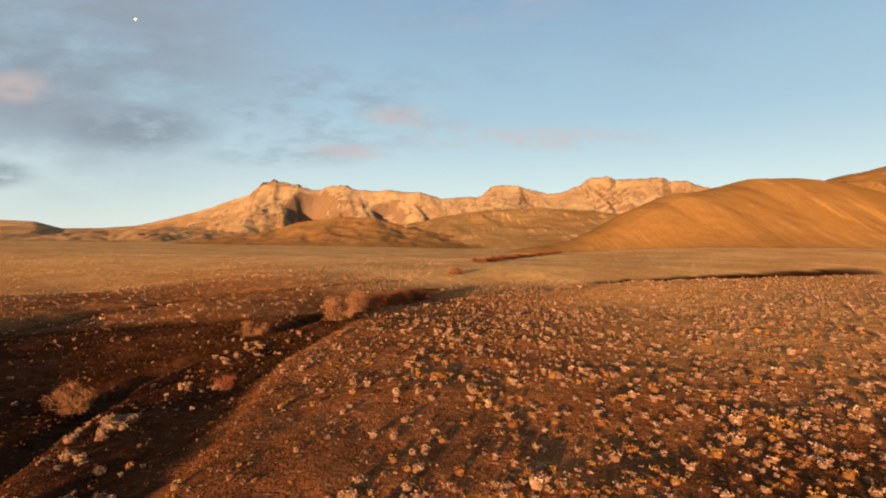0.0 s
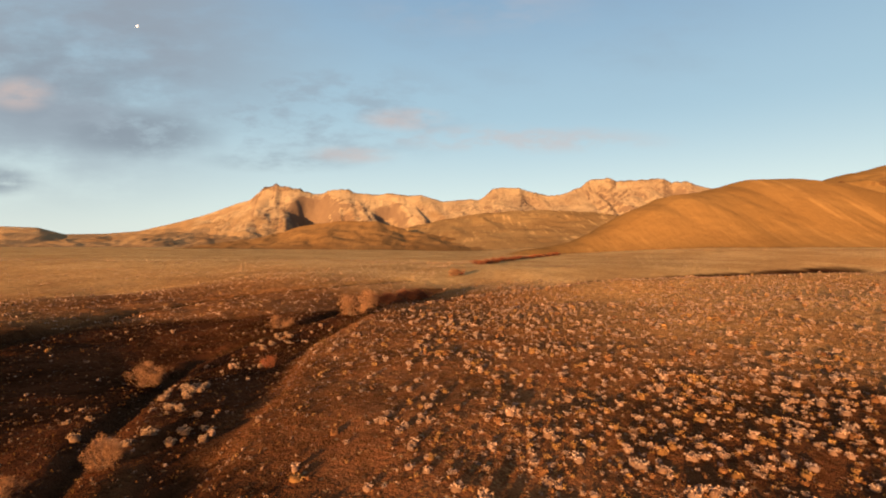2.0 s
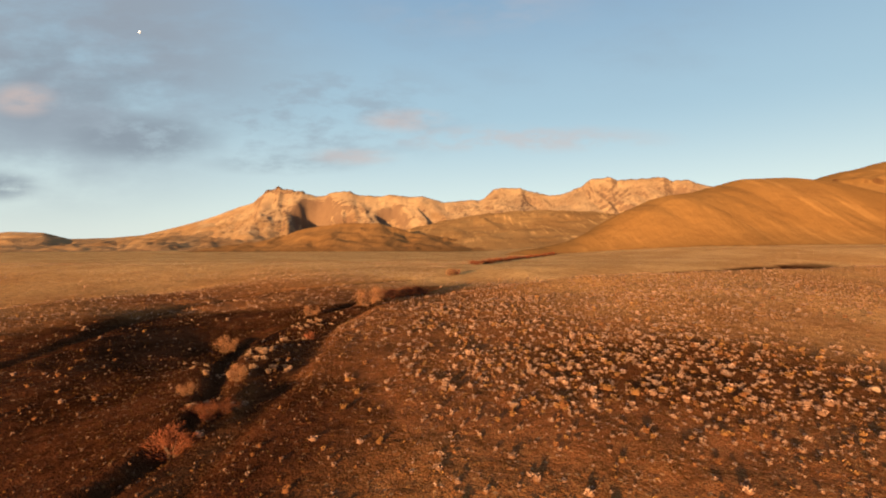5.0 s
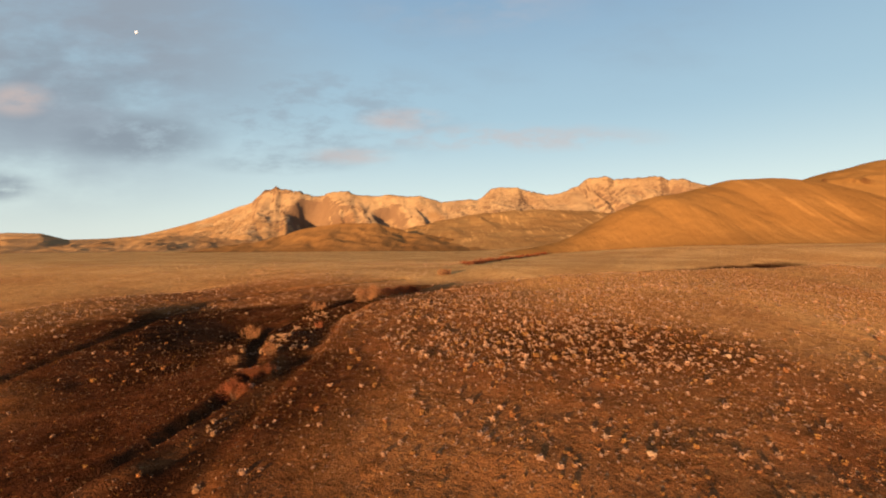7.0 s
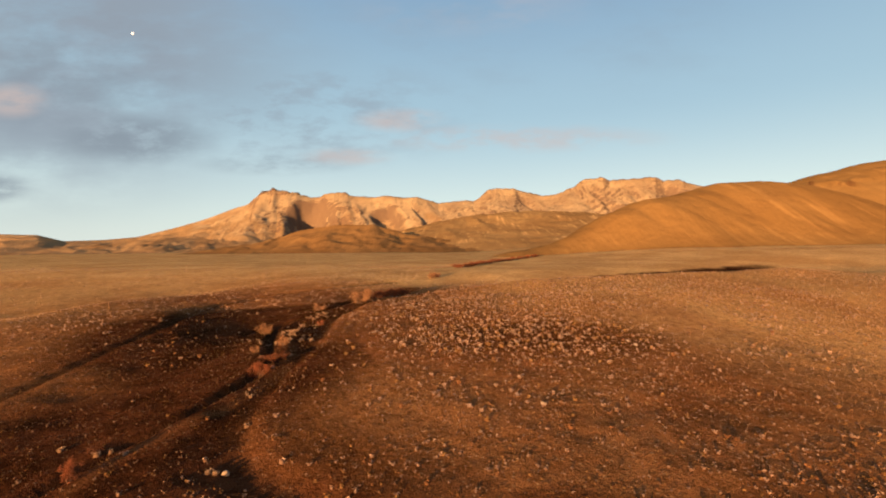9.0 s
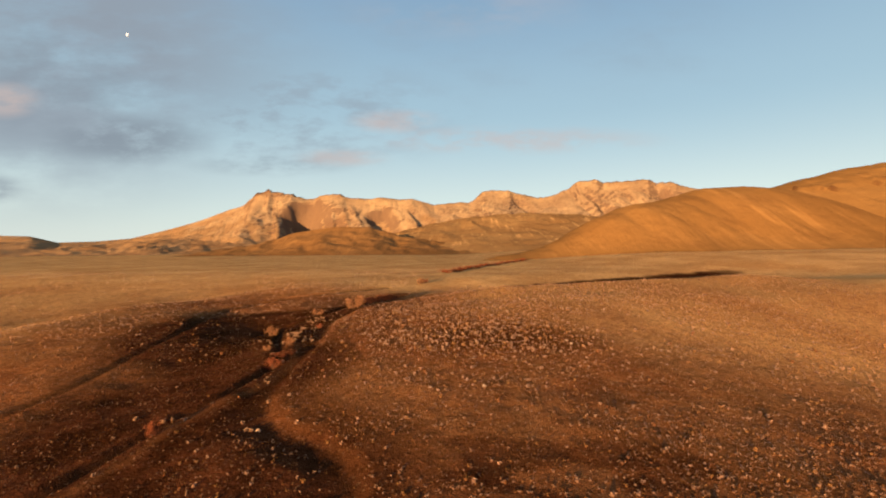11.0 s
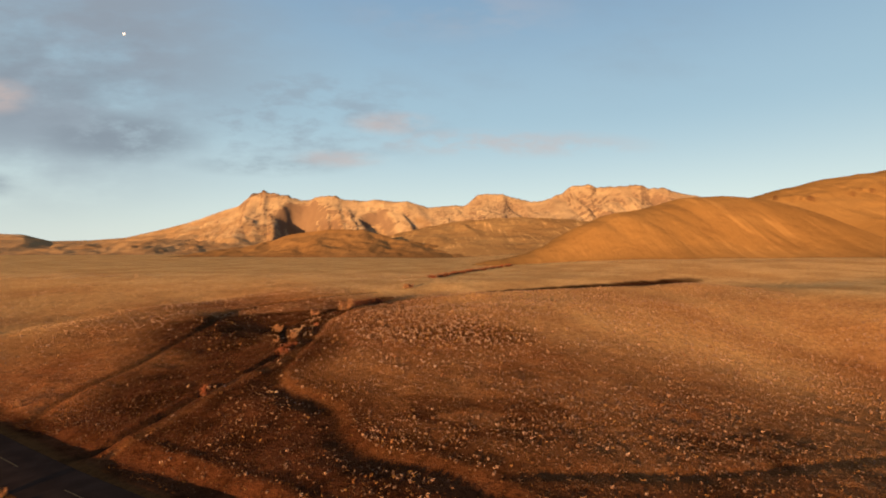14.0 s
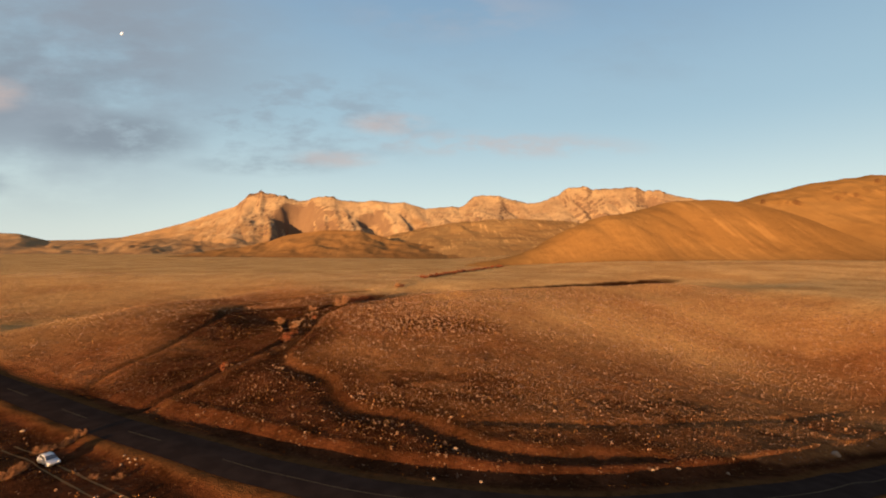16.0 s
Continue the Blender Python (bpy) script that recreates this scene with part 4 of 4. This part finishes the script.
WORDS = ("cream", "golden", "cream", "golden", "rusty brown", "cream")
for k in range(230):
    x, y = r.uniform(-4, 26), r.uniform(13, 36)
    q = r.uniform(0.38, 0.85)
    ob = new("grass_tussock", SINGLE[k % 6])
    ob.matrix_basis = pose(x, y, on_ground(x, y) - 0.04, 0, 0, r.uniform(0, 360)) @ Matrix.Diagonal((q, q, q * r.uniform(0.75, 1.1), 1))
    tagged(ob, f"rounded {WORDS[k % 6]} dry grass tussock on brown soil", "grass tussock", "tussocks on the near slope")

# ---- parked car beside the road ----
WHITE_PAINT = plain_colour("white_car_paint", (0.36, 0.36, 0.36), 0.35, grain=0.08)
CAR_GLASS = plain_colour("dark_car_glass", (0.03, 0.035, 0.04), 0.08)
RUBBER = plain_colour("tyre_rubber", (0.02, 0.02, 0.02), 0.85, grain=0.3)
RIM_METAL = plain_colour("rim_metal", (0.5, 0.5, 0.5), 0.35, 0.9)
TRIM = plain_colour("black_trim", (0.03, 0.03, 0.03), 0.6)
LAMP_CLEAR = plain_colour("lamp_clear", (0.75, 0.75, 0.72), 0.15)
LAMP_RED = plain_colour("lamp_red", (0.35, 0.02, 0.02), 0.2)


def slab(outline, half, taper=1.0, bevel=0.05):
    """A body from a side outline of (x, z), as wide as twice half; taper narrows its upper edge."""
    bm = bmesh.new()
    top, low = max(z for _, z in outline), min(z for _, z in outline)
    sides = []
    for sign in (-1, 1):
        sides.append([bm.verts.new((x, sign * half * (1 - (1 - taper) * (z - low) / (top - low)), z)) for x, z in outline])
    bm.faces.new(sides[0])
    bm.faces.new(sides[1][::-1])
    for i in range(len(outline)):
        j = (i + 1) % len(outline)
        bm.faces.new((sides[0][j], sides[0][i], sides[1][i], sides[1][j]))
    bmesh.ops.recalc_face_normals(bm, faces=bm.faces)
    if bevel:
        bmesh.ops.bevel(bm, geom=list(bm.edges), offset=bevel, segments=2, affect="EDGES", profile=0.6)
    return bm


def disc(radius, thick, at, segments=20):
    bm = bmesh.new()
    bmesh.ops.create_cone(bm, cap_ends=True, segments=segments, radius1=radius, radius2=radius, depth=thick)
    bmesh.ops.bevel(bm, geom=[e for e in bm.edges if len(e.link_faces) == 2 and abs(e.verts[0].co.z - e.verts[1].co.z) < 1e-6], offset=min(0.03, thick / 4), segments=2, affect="EDGES")
    bmesh.ops.transform(bm, matrix=Matrix.Translation(at) @ Matrix.Rotation(radians(90), 4, "X"), verts=bm.verts)
    return bm


def box(size, at, bevel=0.015):
    bm = bmesh.new()
    bmesh.ops.create_cube(bm, size=1)
    bmesh.ops.transform(bm, matrix=Matrix.Translation(at) @ Matrix.Diagonal((*size, 1)), verts=bm.verts)
    bmesh.ops.bevel(bm, geom=list(bm.edges), offset=bevel, segments=2, affect="EDGES")
    return bm


def car(x, y, turn):
    root = new("car")
    tagged(root, "white hatchback car parked on the verge beside shrubs", "car")
    body = part("body", slab([(-2.0, 0.32), (-2.08, 0.62), (-2.0, 0.98), (-0.9, 1.02), (0.75, 1.0), (1.75, 0.86), (2.08, 0.66), (2.05, 0.34)], 0.86, 0.94, 0.06), WHITE_PAINT, root)
    cabin = part("cabin", slab([(-1.85, 0.98), (-1.5, 1.42), (-0.9, 1.52), (0.1, 1.5), (0.95, 0.98)], 0.78, 0.82, 0.05), WHITE_PAINT, root)
    for sign in (-1, 1):
        for x0, x1, x2, x3 in ((-1.62, -0.62, -0.62, -1.36), (-0.54, 0.72, 0.10, -0.54)):
            bm = bmesh.new()
            quad = [bm.verts.new((px, sign * (0.775 - (pz - 0.98) * 0.255), pz)) for px, pz in ((x0, 1.04), (x1, 1.04), (x2, 1.42), (x3, 1.42))]
            bm.faces.new(quad if sign < 0 else quad[::-1])
            glass = bmesh.ops.extrude_face_region(bm, geom=list(bm.faces))
            bmesh.ops.translate(bm, vec=(0, sign * 0.012, 0), verts=[v for v in glass["geom"] if isinstance(v, bmesh.types.BMVert)])
            part("side_window", bm, CAR_GLASS, cabin, "dark tinted side window", flat=True)
        part("mirror", box((0.12, 0.16, 0.12), (0.62, sign * 0.9, 1.05)), TRIM, root, "black door mirror")
        part("headlight", box((0.14, 0.34, 0.14), (1.98, sign * 0.6, 0.74), 0.03), LAMP_CLEAR, root, "clear headlight")
        part("tail_light", box((0.08, 0.2, 0.3), (-2.03, sign * 0.68, 0.84), 0.02), LAMP_RED, root, "red tail light")
        part("door_handle", box((0.2, 0.03, 0.04), (-0.42, sign * 0.845, 0.9), 0.01), TRIM, root, "black door handle")
        for wx in (-1.28, 1.3):
            tyre = part("tyre", disc(0.31, 0.2, (wx, sign * 0.76, 0.31)), RUBBER, root, "black rubber tyre")
            part("rim", disc(0.19, 0.03, (wx, sign * 0.865, 0.31), 16), RIM_METAL, tyre, "grey metal rim")
    bm = bmesh.new()
    for px, pz, w in ((0.99, 1.02, 0.70), (0.16, 1.45, 0.62)):
        bm.verts.new((px, -w, pz)), bm.verts.new((px, w, pz))
    bm.verts.ensure_lookup_table()
    bm.faces.new((bm.verts[0], bm.verts[1], bm.verts[3], bm.verts[2]))
    sheet = bmesh.ops.extrude_face_region(bm, geom=list(bm.faces))
    bmesh.ops.translate(bm, vec=(0.02, 0, 0.012), verts=[v for v in sheet["geom"] if isinstance(v, bmesh.types.BMVert)])
    part("windscreen", bm, CAR_GLASS, cabin, "dark sloping windscreen", flat=True)
    part("front_bumper", box((0.16, 1.66, 0.24), (2.04, 0, 0.44), 0.05), TRIM, root, "black front bumper")
    part("rear_bumper", box((0.16, 1.66, 0.24), (-2.05, 0, 0.44), 0.05), TRIM, root, "black rear bumper")
    root.matrix_basis = pose(x, y, on_ground(x, y), 0, 0, turn)
    root.scale = (0.88, 0.88, 0.88)
    return root


car(-30.9, -60.5, -31)

# ---- pale boulder and stones ----
ROCK = plain_colour("pale_rock", (0.25, 0.17, 0.11), 0.9, grain=0.35, scale=5.0)


def stone(name, x, y, size, seed, label):
    bm = bmesh.new()
    bmesh.ops.create_icosphere(bm, subdivisions=3, radius=0.5)
    for v in bm.verts:
        q = 1 + 0.5 * noise.noise(v.co * 2.2 + Vector((seed, 0, 0))) + 0.18 * noise.noise(v.co * 6 + Vector((0, seed, 0)))
        v.co = Vector((v.co.x * 1.25, v.co.y, max(v.co.z, -0.28) * 0.85)) * q * size
    ob = part(name, bm, ROCK)
    ob.matrix_basis = pose(x, y, on_ground(x, y) + 0.2 * size, 0, 0, seed * 47)
    return tagged(ob, label, "boulder" if size > 0.9 else "stone")


stone("boulder", 100.6, -43.3, 1.3, 1, "pale rounded boulder lying below the road bank")
for k, (x, y, size) in enumerate(((70.5, -57.4, 0.5), (62.0, -58.4, 0.6), (57.4, -59.7, 0.5), (24.5, -66.3, 0.4), (30.8, -66.5, 0.4), (-10.0, -22.9, 0.6), (27.7, -58.5, 0.6), (39.1, 10.7, 0.6), (38.7, 12.9, 0.45), (19.4, -12.4, 0.5), (-45.2, -48.6, 0.5),
                                (-20.5, -60.1, 0.28), (-18.2, -61.2, 0.34), (-18.7, -61.6, 0.26), (-19.4, -60.9, 0.3), (-17.4, -62.2, 0.24), (-19.8, -61.8, 0.3), (-17.0, -61.4, 0.22))):
    stone("stone", x, y, size, k + 2, "small pale stone on dry ground")

# ---- daytime moon: the sunlit half of a far globe ----
MOON = plain_colour("moon_dust", (0.5, 0.62, 0.85), 1.0, grain=0.2)
bm = bmesh.new()
bmesh.ops.create_uvsphere(bm, u_segments=32, v_segments=16, radius=17)
bmesh.ops.delete(bm, geom=[v for v in bm.verts if v.co.z < -0.5], context="VERTS")
moon = part("moon", bm, MOON)
moon.matrix_basis = Matrix.Translation((-3300, 4700, 2290)) @ to_sun.to_track_quat("Z", "Y").to_matrix().to_4x4()
tagged(moon, "small pale daytime moon high in the blue sky", "moon")
